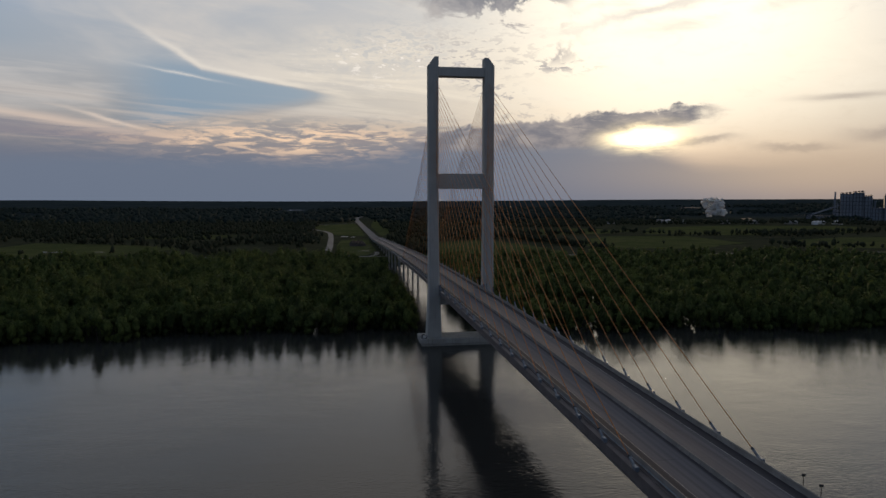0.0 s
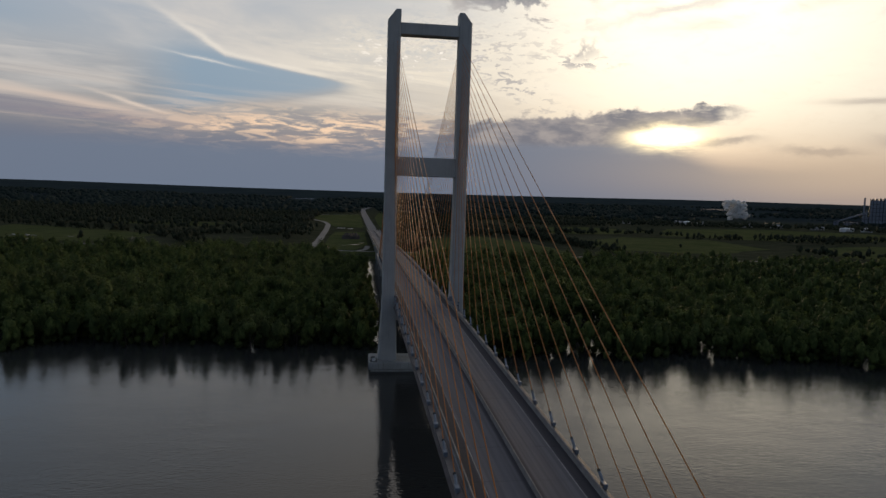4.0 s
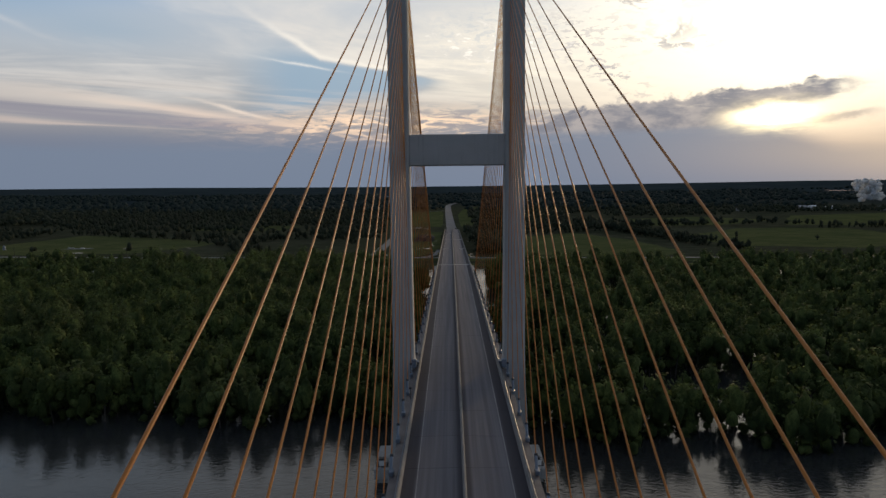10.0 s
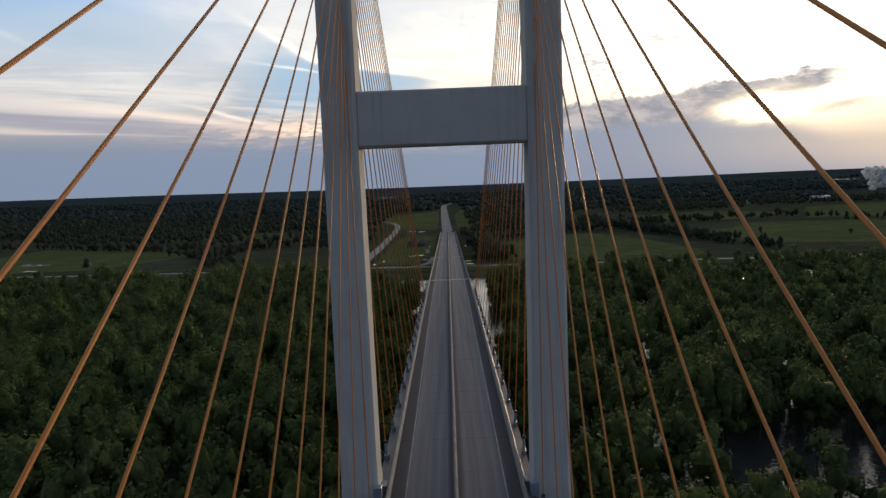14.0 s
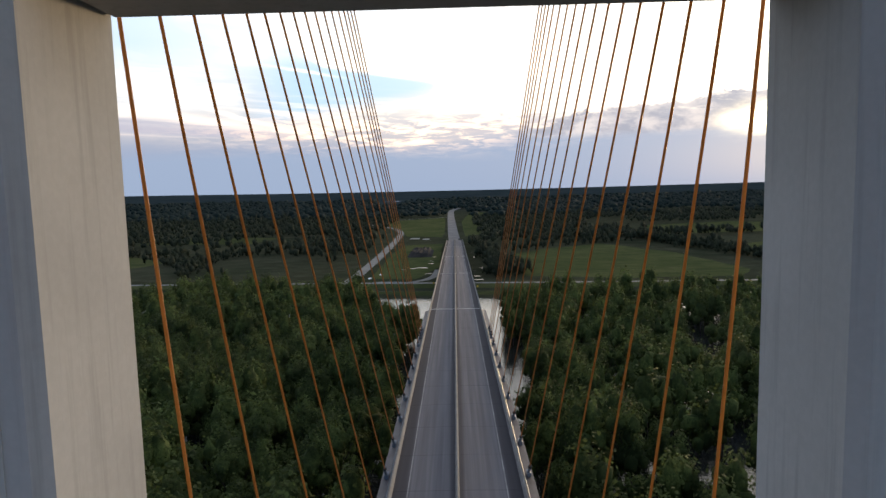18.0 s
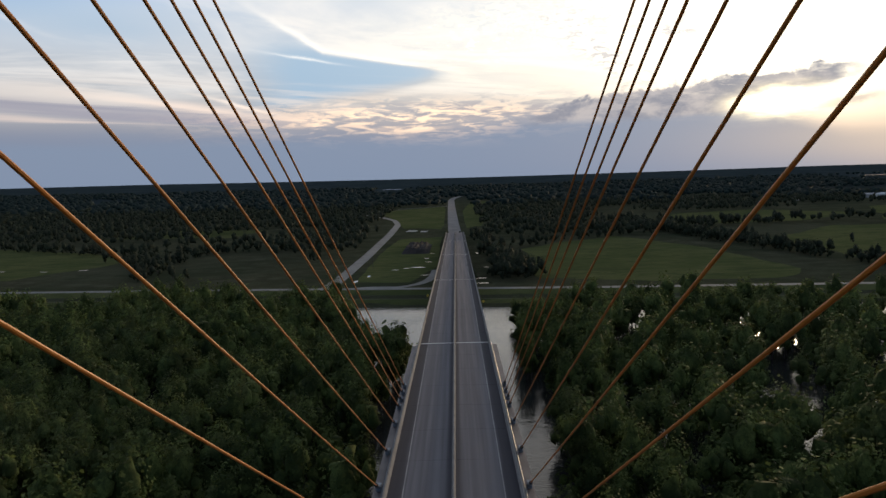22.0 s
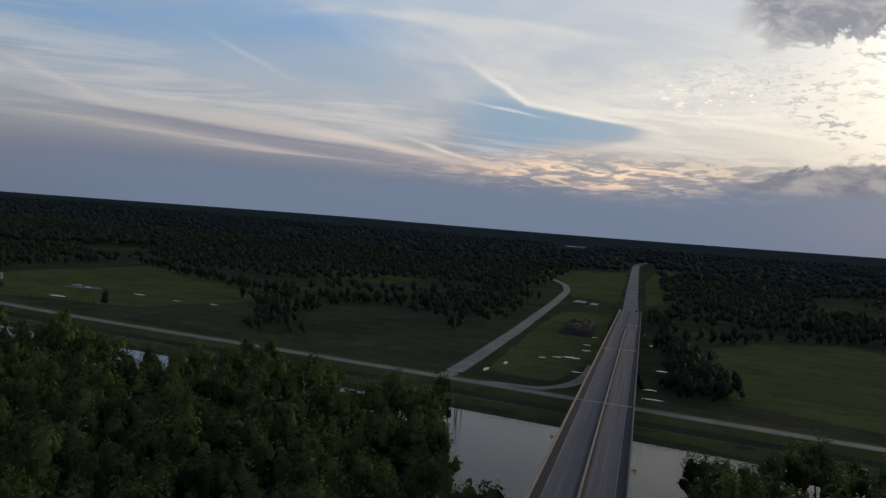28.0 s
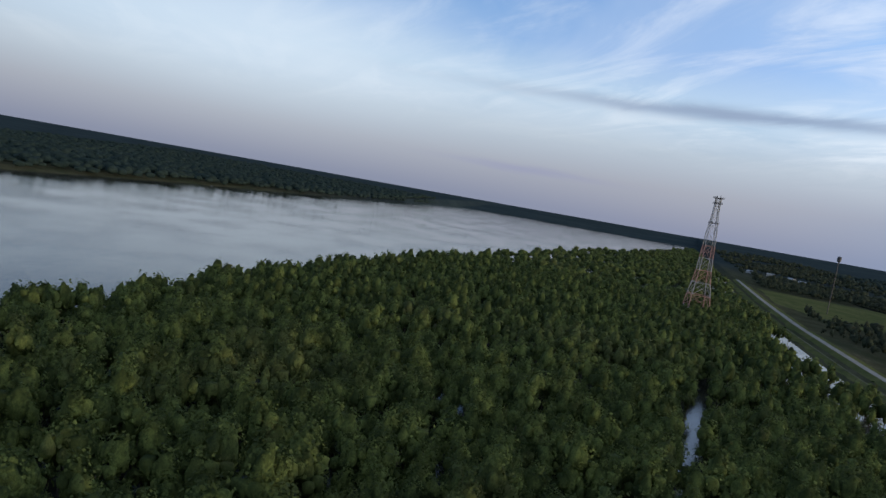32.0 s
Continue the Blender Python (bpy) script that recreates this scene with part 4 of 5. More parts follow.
def trunk_mesh(height, seed):
    r = random.Random(seed)
    bm = tube([(0, 0, -1.5), (0, 0, 1.0), (r.uniform(-.3, .3), r.uniform(-.3, .3), height * 0.4), (r.uniform(-.6, .6), r.uniform(-.6, .6), height * 0.8)], [0.42, 0.3, 0.2, 0.06], 7)
    for k in range(5):
        a, z0 = r.uniform(0, math.tau), height * r.uniform(0.25, 0.5)
        l = height * r.uniform(0.14, 0.22)
        limb = tube([(0, 0, z0), (math.cos(a) * l * 0.6, math.sin(a) * l * 0.6, z0 + l * 0.7), (math.cos(a) * l, math.sin(a) * l, z0 + l * 1.5)], [0.13, 0.09, 0.03], 5)
        me = bpy.data.meshes.new("limb")
        limb.to_mesh(me)
        limb.free()
        bm.from_mesh(me)
        bpy.data.meshes.remove(me)
    return bm


def in_wood(x, y):
    """Flooded bank woods: between the river's edge and the canal, clear under the bridge."""
    s, l = shore_y(x), levee_y(x)
    far = np.where(x < 0, l - np.interp(x, (-600, -585, -430, -415, -360, -345, -290, -275, -245, -195, -180, -160, -62, -48, -30), (38, 62, 62, 40, 42, 47, 47, 40, 62, 64, 42, 40, 46, 105, 138)), l - np.interp(x, (18, 24, 40, 120, 300), (108, 82, 54, 46, 40)))
    edge = 6 * np.sin(x * 0.11) + 5 * np.sin(x * 0.043 + 2)
    side = np.where(x > 0, np.interp(y, (60, 120, 200, 225, 250, 275, 300, 340, 390, 420), (18, 20, 23, 26, 30, 30, 24, 24, 29, 33)),
                    np.interp(y, (60, 120, 200, 225, 250, 275, 288, 335, 350, 420), (18, 20, 21, 22, 24, 23, 18, 18, 30, 35))) + 1.6 * np.sin(y * 0.21) + 1.2 * np.sin(y * 0.083 + x)
    return (y > s + edge - 6) & (y < far + edge * 0.6) & (np.abs(x) > side)


def jittered(x0, x1, y0, y1, step, r):
    X, Y = np.meshgrid(np.arange(x0, x1, step), np.arange(y0, y1, step))
    X = X + np.where(np.arange(X.shape[0])[:, None] % 2 == 0, step / 2, 0)
    p = np.stack([X.ravel(), Y.ravel()], 1)
    return p + r.uniform(-0.42, 0.42, p.shape) * step


pts = jittered(-760, 480, 0, 560, 7.5, rng)
pts = pts[in_wood(pts[:, 0], pts[:, 1])]
# thin places where the flood shows between the crowns
gap = np.array([noise.noise(Vector((x * 0.018, y * 0.018, 3.0))) + 0.6 * noise.noise(Vector((x * 0.06, y * 0.06, 9.0))) for x, y in pts])
limit = np.where(pts[:, 0] < -60, 1.1, np.where(pts[:, 0] > 24, np.where(pts[:, 1] > 230, 0.46, 0.56), 0.75))
pts = pts[(gap < limit) | ((gap < limit + 0.15) & (rng.random(len(pts)) < 0.35))]
pts = pts[~((pts[:, 0] > 26) & (rng.random(len(pts)) < 0.14))]
rim = levee_y(pts[:, 0]) - pts[:, 1]
pts = pts[~((rim < 85) & (pts[:, 0] < -85) & (pts[:, 0] > -460) & (np.sin(pts[:, 0] * 0.062 + 1.0) + 0.5 * np.sin(pts[:, 0] * 0.17) > np.where(pts[:, 0] > -190, 0.75, 0.15)))]
pool = (((pts[:, 0] - 92) / 30) ** 2 + ((pts[:, 1] - 64) / 20) ** 2 < 1) | (np.abs(pts[:, 0] - 86 - (pts[:, 1] - 212) * 0.33 - 3 * np.sin(pts[:, 1] * 0.12)) < 8.5) & (pts[:, 1] > 205) & (pts[:, 1] < 305)
pts = pts[~(pool & (rng.random(len(pts)) < 0.85))]
ditch = (np.abs(pts[:, 1] - 290 - (-190 - pts[:, 0]) * 0.325) < 4.2) & (pts[:, 0] > -360) & (pts[:, 0] < -185)
pts = pts[~ditch]
near = ((np.abs(pts[:, 0]) < 52) & (pts[:, 1] > 110) & (pts[:, 1] < 400)) | ((pts[:, 0] > -150) & (pts[:, 0] < -50) & (pts[:, 1] > 190) & (pts[:, 1] < 300))
order = rng.permutation(np.flatnonzero(near))[:290]
single = np.zeros(len(pts), bool)
single[order] = True

kinds = []
for k in range(8):
    h, rad = (17.0, 18.5, 16.0, 20.0, 15.0, 18.0, 21.0, 14.0)[k], (4.4, 4.0, 4.8, 4.6, 4.2, 5.0, 4.4, 3.8)[k]
    v, f, nv = crown(1100, 0.31, h, rad * 1.2, 100 + k, 12, 0.10, core=0.58)
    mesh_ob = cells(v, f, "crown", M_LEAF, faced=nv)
    tm = finish("trunk", trunk_mesh(h, k), M_BARK)
    kinds.append((mesh_ob.data, tm.data))
    bpy.data.objects.remove(mesh_ob)
    bpy.data.objects.remove(tm)
for n, i in enumerate(order):
    x, y = pts[i]
    cm, tm = kinds[n % 8]
    t = empty("flooded_tree", "leafy green tree standing in flood water", "tree", "bank trees", (x, y, -0.4))
    t.rotation_euler[2] = rng.uniform(0, 6.28)
    s = rng.uniform(0.82, 1.15)
    t.scale = (s, s, s * rng.uniform(0.9, 1.1))
    shared("trunk", tm, t, Matrix())
    shared("crown", cm, t, Matrix())


def mass(name, where, templates, scales, mat, label, base, with_trunk=0.0, r=rng, category="woods"):
    """A wood too large to count: many crowns in one mesh."""
    turn, sc = r.uniform(0, math.tau, len(where)), r.uniform(*scales, len(where))
    kind = r.integers(0, len(templates), len(where))
    vs, fs, sm, at = [], [], [], 0
    for k, (tv, tf, ts) in enumerate(templates):
        m = kind == k
        c, s = np.cos(turn[m]), np.sin(turn[m])
        q = tv[None] * sc[m][:, None, None]
        n3 = np.broadcast_to(ts[None], q.shape)
        x = q[..., 0] * c[:, None] - q[..., 1] * s[:, None] + where[m, 0][:, None]
        y = q[..., 0] * s[:, None] + q[..., 1] * c[:, None] + where[m, 1][:, None]
        vs.append(np.stack([x, y, q[..., 2] + base[m][:, None]], -1).reshape(-1, 3))
        count = int(m.sum())
        fs.append((tf[None] + (np.arange(count) * len(tv))[:, None, None] + at).reshape(-1, 3))
        sm.append(np.stack([n3[..., 0] * c[:, None] - n3[..., 1] * s[:, None], n3[..., 0] * s[:, None] + n3[..., 1] * c[:, None], n3[..., 2]], -1).reshape(-1, 3))
        at += count * len(tv)
    ob = cells(np.concatenate(vs), np.concatenate(fs), name, mat, faced=np.concatenate(sm))
    return tagged(ob, label, category, kind="stuff")


def stems(name, where, base, label, r=rng):
    h = r.uniform(8, 12, len(where))
    w = r.uniform(0.16, 0.32, len(where))
    lean = r.uniform(-1.2, 1.2, (len(where), 2))
    ring = np.array([(1, 0), (0, 1), (-1, 0), (0, -1)], float)
    lo = np.concatenate([where[:, None, :] + ring[None] * w[:, None, None], np.broadcast_to(base[:, None, None] - 1.5, (len(where), 4, 1))], -1)
    hi = np.concatenate([where[:, None, :] + lean[:, None, :] + ring[None] * w[:, None, None] * 0.5, np.broadcast_to((base + h)[:, None, None], (len(where), 4, 1))], -1)
    v = np.concatenate([lo, hi], 1).reshape(-1, 3)
    i = np.arange(len(where))[:, None] * 8
    q = np.concatenate([i + np.array([[k, (k + 1) % 4, 4 + (k + 1) % 4, 4 + k]]) for k in range(4)])
    return tagged(cells(v, q, name, M_BARK), label, "tree trunks", kind="stuff")


SIZES = ((17, 4.9), (19.0, 4.6), (15.5, 5.2), (20.5, 5.0), (13.5, 4.3), (17.5, 5.5))
fine_mid = [crown(310, 0.46, h, rad * 1.14, 200 + k, 8, core=0.62) for k, (h, rad) in enumerate(SIZES)]
mid = [crown(100, 0.68, h, rad * 1.06, 210 + k, 5, core=0.66) for k, (h, rad) in enumerate(SIZES)]
rough_mid = [crown(22, 1.2, h, rad * 1.1, 220 + k, 3) for k, (h, rad) in enumerate(SIZES)]
rest = pts[~single]
close = (rest[:, 0] > -330) & (rest[:, 0] < 260)
passed = close & (rest[:, 1] > 80) & (rest[:, 0] > -260) & (rest[:, 0] < 140)
close &= ~passed
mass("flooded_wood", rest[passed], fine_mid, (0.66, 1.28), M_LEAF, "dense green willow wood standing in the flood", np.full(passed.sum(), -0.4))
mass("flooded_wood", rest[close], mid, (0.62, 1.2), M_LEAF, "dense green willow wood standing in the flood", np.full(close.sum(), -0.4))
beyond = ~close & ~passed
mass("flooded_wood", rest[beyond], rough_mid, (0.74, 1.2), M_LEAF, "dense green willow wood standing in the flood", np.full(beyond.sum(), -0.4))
stems("wood_trunks", rest, np.zeros(len(rest)), "bare grey trunks rising from the flood water")
# low willow brush under the outer trees, down to the water
brush = np.stack([rng.uniform(-740, 470, 860), np.zeros(860)], 1)
brush[:, 1] = shore_y(brush[:, 0]) + 6 * np.sin(brush[:, 0] * 0.11) + 5 * np.sin(brush[:, 0] * 0.043 + 2) + rng.uniform(-11, 8, 860)
brush = brush[np.abs(brush[:, 0]) > 19]
bushes = [crown(40, 0.8, h, rad, 240 + k, 3, 0.0) for k, (h, rad) in enumerate(((14.5, 4.8), (16.0, 5.0), (13.0, 5.2)))]
mass("willow_brush", brush, bushes, (0.7, 1.15), M_LEAF, "close dark willows leaning out at the river's edge", np.full(len(brush), -0.5), category="brush")
# bare brush and saplings along the canal
fringe = np.stack([rng.uniform(-420, -58, 130), np.zeros(130)], 1)
fringe[:, 1] = levee_y(fringe[:, 0]) - rng.uniform(34, 58, 130)
stems("canal_saplings", fringe, np.zeros(len(fringe)), "bare saplings standing along the canal edge")

# woods farther off, thinning into fields
small = [crown(12, 1.3, h, rad, 300 + k, 2, 0.05, 0, 0.80) for k, (h, rad) in enumerate(((13, 6.0), (15, 5.6), (11, 6.4), (16, 6.0)))]
tiny = [crown(0, 3.0, h, rad, 400 + k, 1, 0.1, 0, 1.1) for k, (h, rad) in enumerate(((13, 12.0), (15, 12.5), (11, 12.2)))]
OPEN = [(-66, -14, 480, 925), (-110, -12, 900, 1480), (46, 232, 470, 765), (285, 560, 520, 820), (-560, -290, 530, 800), (-22, 34, 440, 1900), (-300, -84, 480, 640), (520, 1150, 830, 1200), (-90, -62, 450, 1060), (-1250, -800, 620, 900), (880, 1320, 1380, 1860), (1300, 1800, 1480, 1990), (600, 1080, 490, 710), (270, 540, 890, 1100), (1400, 1800, 2250, 2860), (-320, -190, 2380, 2900), (-1960, -1650, 860, 1060)]


def free(p, margin=0.0):
    ok = np.ones(len(p), bool)
    for x0, x1, y0, y1 in OPEN:
        ok &= ~((p[:, 0] > x0 - margin) & (p[:, 0] < x1 + margin) & (p[:, 1] > y0 - margin) & (p[:, 1] < y1 + margin))
    return ok


def thick(p, scale, seed):
    return np.array([noise.noise(Vector((x * scale, y * scale, seed))) + 0.5 * noise.noise(Vector((x * scale * 3, y * scale * 3, seed))) for x, y in p])


w1 = jittered(-1500, 1300, 470, 1500, 15.0, rng)
d1 = w1[:, 1] - levee_y(w1[:, 0])
w1 = w1[(d1 > 34) & free(w1)]
w1 = w1[(thick(w1, 0.006, 2.0) > np.interp(w1[:, 1], (480, 800, 1100), (0.02, -0.20, -0.40)) + np.where(w1[:, 0] > 230, 0.26, 0.0))]
hedge = []
for line in (((205, 960), (238, 740), (262, 660), (270, 575), (292, 500)), ((215, 985), (243, 760), (271, 664), (274, 575), (300, 500)), ((210, 930), (240, 720), (264, 600)), ((34, 500), (30, 640)), ((46, 502), (38, 600)), ((40, 500), (34, 620)), ((52, 496), (44, 560)), ((29, 640), (27, 800)), ((26, 486), (44, 520), (34, 562), (54, 500), (30, 525), (48, 548), (38, 495)), ((-215, 512), (-228, 580), (-238, 660), (-200, 720), (-120, 760)), ((-560, 815), (-420, 740), (-270, 665)),
             ((520, 800), (760, 790), (1000, 850)), ((60, 680), (120, 740), (200, 780)), ((-300, 640), (-250, 600), (-235, 545)), ((-330, 700), (-240, 690), (-150, 700)), ((90, 800), (230, 850), (400, 880)), ((-130, 900), (-200, 1000), (-330, 1060)), ((-700, 560), (-640, 640), (-600, 780))):
    for (x0, y0), (x1, y1) in zip(line, line[1:]):
        for k in range(int(math.hypot(x1 - x0, y1 - y0) / 4.5)):
            q = rng.random()
            hedge.append((x0 + (x1 - x0) * q + rng.normal(0, 4.5), y0 + (y1 - y0) * q + rng.normal(0, 4.5)))
hedge += [(-118, 612), (-121, 616), (-114, 618), (-196, 520), (-202, 530), (-190, 526), (300, 600), (340, 640), (420, 610)]
hedge = np.array(hedge)
hedge_tpl = [crown(60, 0.6, h, rad, 500 + k, 3, 0.05) for k, (h, rad) in enumerate(((11, 4.0), (13, 4.2), (9, 4.4)))]
mass("hedgerow", hedge, hedge_tpl, (0.7, 1.15), M_LEAF_B, "dark overgrown hedgerow trees between fields", land(hedge[:, 0], hedge[:, 1]), category="hedge")
mass("plain_wood", w1, small, (0.7, 1.1), M_LEAF_B, "scattered dark woodland on the flat country", land(w1[:, 0], w1[:, 1]))
w2 = jittered(-2700, 2700, 1400, 2900, 29.0, rng)
w2 = w2[free(w2) & (w2[:, 1] - levee_y(w2[:, 0]) > 40)]
w2 = w2[thick(w2, 0.003, 5.0) > -0.4]
mass("distant_wood", w2, tiny, (0.8, 1.25), M_LEAF_HAZED, "distant dark forest reaching to the skyline, blue haze in its leaf colour", land(w2[:, 0], w2[:, 1]))
w3 = jittered(-3200, -740, 0, 1500, 22.0, rng)
d3, s3 = w3[:, 1] - levee_y(w3[:, 0]), w3[:, 1] - shore_y(w3[:, 0])
w3 = w3[(s3 > 0) & ((d3 < -34) | (d3 > 40)) & free(w3)]
w3 = w3[(w3[:, 1] - levee_y(w3[:, 0]) < -30) | (thick(w3, 0.004, 8.0) > -0.1)]
bank_side = w3[:, 1] - levee_y(w3[:, 0]) < 0
inland = w3[~bank_side]
w3 = w3[bank_side]
mass("upstream_wood", w3, [(q[0] * np.array([1.9, 1.9, 1.15]), *q[1:]) for q in small], (0.8, 1.15), M_LEAF, "green bank wood running along the river", np.maximum(land(w3[:, 0], w3[:, 1]), -0.3))
mass("inland_wood", inland, [(q[0] * np.array([1.9, 1.9, 1.15]), *q[1:]) for q in small], (0.8, 1.15), M_LEAF_B, "dark woodland behind the levee", land(inland[:, 0], inland[:, 1]))
w4 = jittered(-3400, -500, -1500, 200, 24.0, rng)
w4 = w4[w4[:, 1] < east_y(w4[:, 0]) + 3]
mass("east_wood", w4, [(q[0] * np.array([1.3, 1.3, 1.15]), *q[1:]) for q in tiny], (0.8, 1.2), M_LEAF_HAZED, "dark forest on the opposite river bank, blue haze in its leaf colour", land(w4[:, 0], w4[:, 1]))
w5 = jittered(480, 1500, -160, 420, 15.0, rng)
w5 = w5[(w5[:, 1] > shore_y(w5[:, 0])) & (w5[:, 1] < levee_y(w5[:, 0]) - 40)]
mass("downstream_wood", w5, [(q[0] * np.array([1.5, 1.5, 1.15]), *q[1:]) for q in small], (0.8, 1.15), M_LEAF, "green bank wood beyond the meadow", np.full(len(w5), -0.4))

# ---- puddles and ponds ----
for x, y, a, b in ((-28, 560, 5, 2.2), (-36, 556, 3, 1.4), (-44, 549, 2.6, 1.2), (-22, 590, 3.4, 1.2), (-24, 700, 1.2, 5), (-60, 520, 1.2, 5), (-66, 498, 1.4, 6), (20, 640, 3, 2), (24, 552, 4, 1.6), (18, 480, 6, 1.2),
                   (17, 500, 4, 1.2), (16, 690, 2.4, 1.4), (-21, 520, 3, 1.0), (-23, 612, 2.6, 0.9), (-20, 648, 2.2, 0.9), (30, 720, 4, 1.2), (-404, 548, 9, 2.4), (-372, 596, 6, 1.5), (-330, 588, 5, 1.0), (-300, 592, 4, 1.0)):
    ring = [(x + a * math.cos(q * math.tau / 10) * random.uniform(0.7, 1.2), y + b * math.sin(q * math.tau / 10) * random.uniform(0.7, 1.2)) for q in range(10)]
    bm = bmesh.new()
    zz = max(float(land(*p)) for p in ring) + 0.09
    bm.faces.new([bm.verts.new((*p, zz)) for p in ring])
    tagged(finish("puddle", bm, M_STILL), "shallow rain puddle shining on the wet grass", "puddle", kind="structure")
for x, y, a, b, turn in ((1652, 2758, 66, 60, -30), (1640, 1900, 92, 34, -37), (1215, 1625, 24, 14, -30), (-258, 2860, 42, 50, 0), (-1240, 900, 90, 14, 0), (-700, 1560, 60, 12, 0), (-2130, -705, 60, 16, 0)):
    c, d = math.cos(radians(turn)), math.sin(radians(turn))
    ring = []
    for q in range(24):
        u, v = a * math.cos(q * math.tau / 24) * random.uniform(0.85, 1.1), b * math.sin(q * math.tau / 24) * random.uniform(0.85, 1.1)
        ring.append((x + u * c - v * d, y + u * d + v * c))
    bm = bmesh.new()
    zz = max(float(land(*p)) for p in ring) + 0.3
    bm.faces.new([bm.verts.new((*p, zz)) for p in ring])
    tagged(finish("far_pond", bm, M_STILL), "far pond shining between dark woods", "pond", kind="structure")


# ---- lattice tower of the river crossing ----
def lattice(at, levels, widths, label):
    """A square lattice mast; levels are heights, widths half its breadth there."""
    t = empty("lattice_tower", label, "pylon", at=at)
    cn = lambda z, w: [(sx * w, sy * w, z) for sx, sy in ((-1, -1), (1, -1), (1, 1), (-1, 1))]
    for k in range(len(levels) - 1):
        a, b = cn(levels[k], widths[k]), cn(levels[k + 1], widths[k + 1])
        mat = M_RED if k in (1, 3, 5) else M_ROOF
        thick_ = 0.62 if k < 6 else 0.46
        for i in range(4):
            part("leg_member", beam(bmesh.new(), a[i], b[i], thick_), mat, t)
            bm = beam(bmesh.new(), a[i], b[(i + 1) % 4], 0.26)
            beam(bm, a[(i + 1) % 4], b[i], 0.26)
            part("cross_brace", bm, mat, t)
            part("girt", beam(bmesh.new(), b[i], b[(i + 1) % 4], 0.5 if k % 2 else 0.34), mat, t)
    top = levels[-1]
    for z, w, d in ((levels[-4], 6.6, 3.0), (top - 5.0, 4.4, 3.0), (top, 5.0, 3.4)):
        bm = bmesh.new()
        for sy in (-1, 1):
            beam(bm, (-w, sy * d, z), (w, sy * d, z), 0.7)
            beam(bm, (-w, sy * d, z + 1.3), (w, sy * d, z + 1.3), 0.25)
        for x in (-w, 0, w):
            beam(bm, (x, -d, z), (x, d, z), 0.6)
            beam(bm, (x, -d, z), (x, -d, z + 1.3), 0.25)
            beam(bm, (x, d, z), (x, d, z + 1.3), 0.25)
        part("service_platform", bm, M_DARK, t, "dark railed steel platform")
    for sx in (-1, 1):
        part("top_horn", beam(bmesh.new(), (sx * 4.6, 0, top), (sx * 5.6, 0, top + 2.6), 0.5), M_DARK, t)
    return t


lattice((-640, 415, 0), (0, 14, 26, 38, 50, 62, 74, 87, 96, 105, 112.5, 120), (11.4, 10.0, 8.6, 6.9, 5.6, 4.9, 4.4, 3.9, 3.1, 2.4, 2.2, 2.1), "tall red and white lattice pylon above the woods")

mast = empty("water_tower", "distant slim water tower standing over the woods", "water tower", at=(-2459, 1795, 4))
spire = empty("water_tower", "dark slender tower with a small tank above the woods", "water tower", at=(-967, 690, 3.5))
part("shaft", tube([(0, 0, 0), (0, 0, 76)], [0.7, 0.5], 10), M_DARK, spire)
part("tank", tube([(0, 0, 75), (0, 0, 76.5), (0, 0, 82.5), (0, 0, 83.5)], [0.9, 2.7, 2.7, 1.2], 14), M_DARK, spire)
part("shaft", tube([(0, 0, 0), (0, 0, 42)], [2.2, 1.8], 10), M_WHITE, mast)
part("tank", tube([(0, 0, 40), (0, 0, 43), (0, 0, 50), (0, 0, 53)], [2, 6, 6.5, 1.5], 14), M_DARK, mast)


# ---- farm sheds, works and odd things on the plain ----
def shed(at, l, w, h, turn, mat, label, name="farm_shed"):
    t = empty(name, label, "shed", "farm sheds", at)
    t.rotation_euler[2] = radians(turn)
    part("wall", boxed(-l / 2, l / 2, -w / 2, w / 2, 0, h, bevel=0.04), M_PIER, t)
    o = 0.5
    part("roof", loft([[(x, -w / 2 - o, h - 0.1), (x, 0, h + w * 0.22), (x, w / 2 + o, h - 0.1), (x, w / 2 + o, h - 0.3), (x, 0, h + w * 0.22 - 0.25), (x, -w / 2 - o, h - 0.3)] for x in (-l / 2 - o, l / 2 + o)]), mat, t)
    part("door", boxed(-1.3, 1.3, -w / 2 - 0.08, -w / 2 + 0.02, 0, min(2.6, h - 0.4)), M_DARK, t)
    for x in (-l * 0.32, l * 0.32):
        part("window", boxed(x - 0.6, x + 0.6, -w / 2 - 0.06, -w / 2 + 0.02, 1.0, 2.0), M_GLASS, t)
    return t


for x, y, l, w, turn in ((-1849, 895, 26, 12, 20), (-1890, 962, 20, 10, 60),
                         (-1826, 992, 24, 11, 10), (-1742, 985, 20, 10, 30), (800, 1380, 30, 14, 10), (850, 1360, 24, 12, 5), (930, 1300, 40, 16, 20), (1010, 1290, 26, 14, 0), (1090, 1250, 34, 14, 15), (640, 1340, 20, 10, 35), (-1850, -735, 20, 10, 10), (-1900, -720, 16, 9, 40)):
    shed((x, y, float(land(x, y)) - 0.1), l, w, 3.4 if l < 20 else 6.0, turn, M_ROOF, "small pale farm shed with a grey sheet roof")

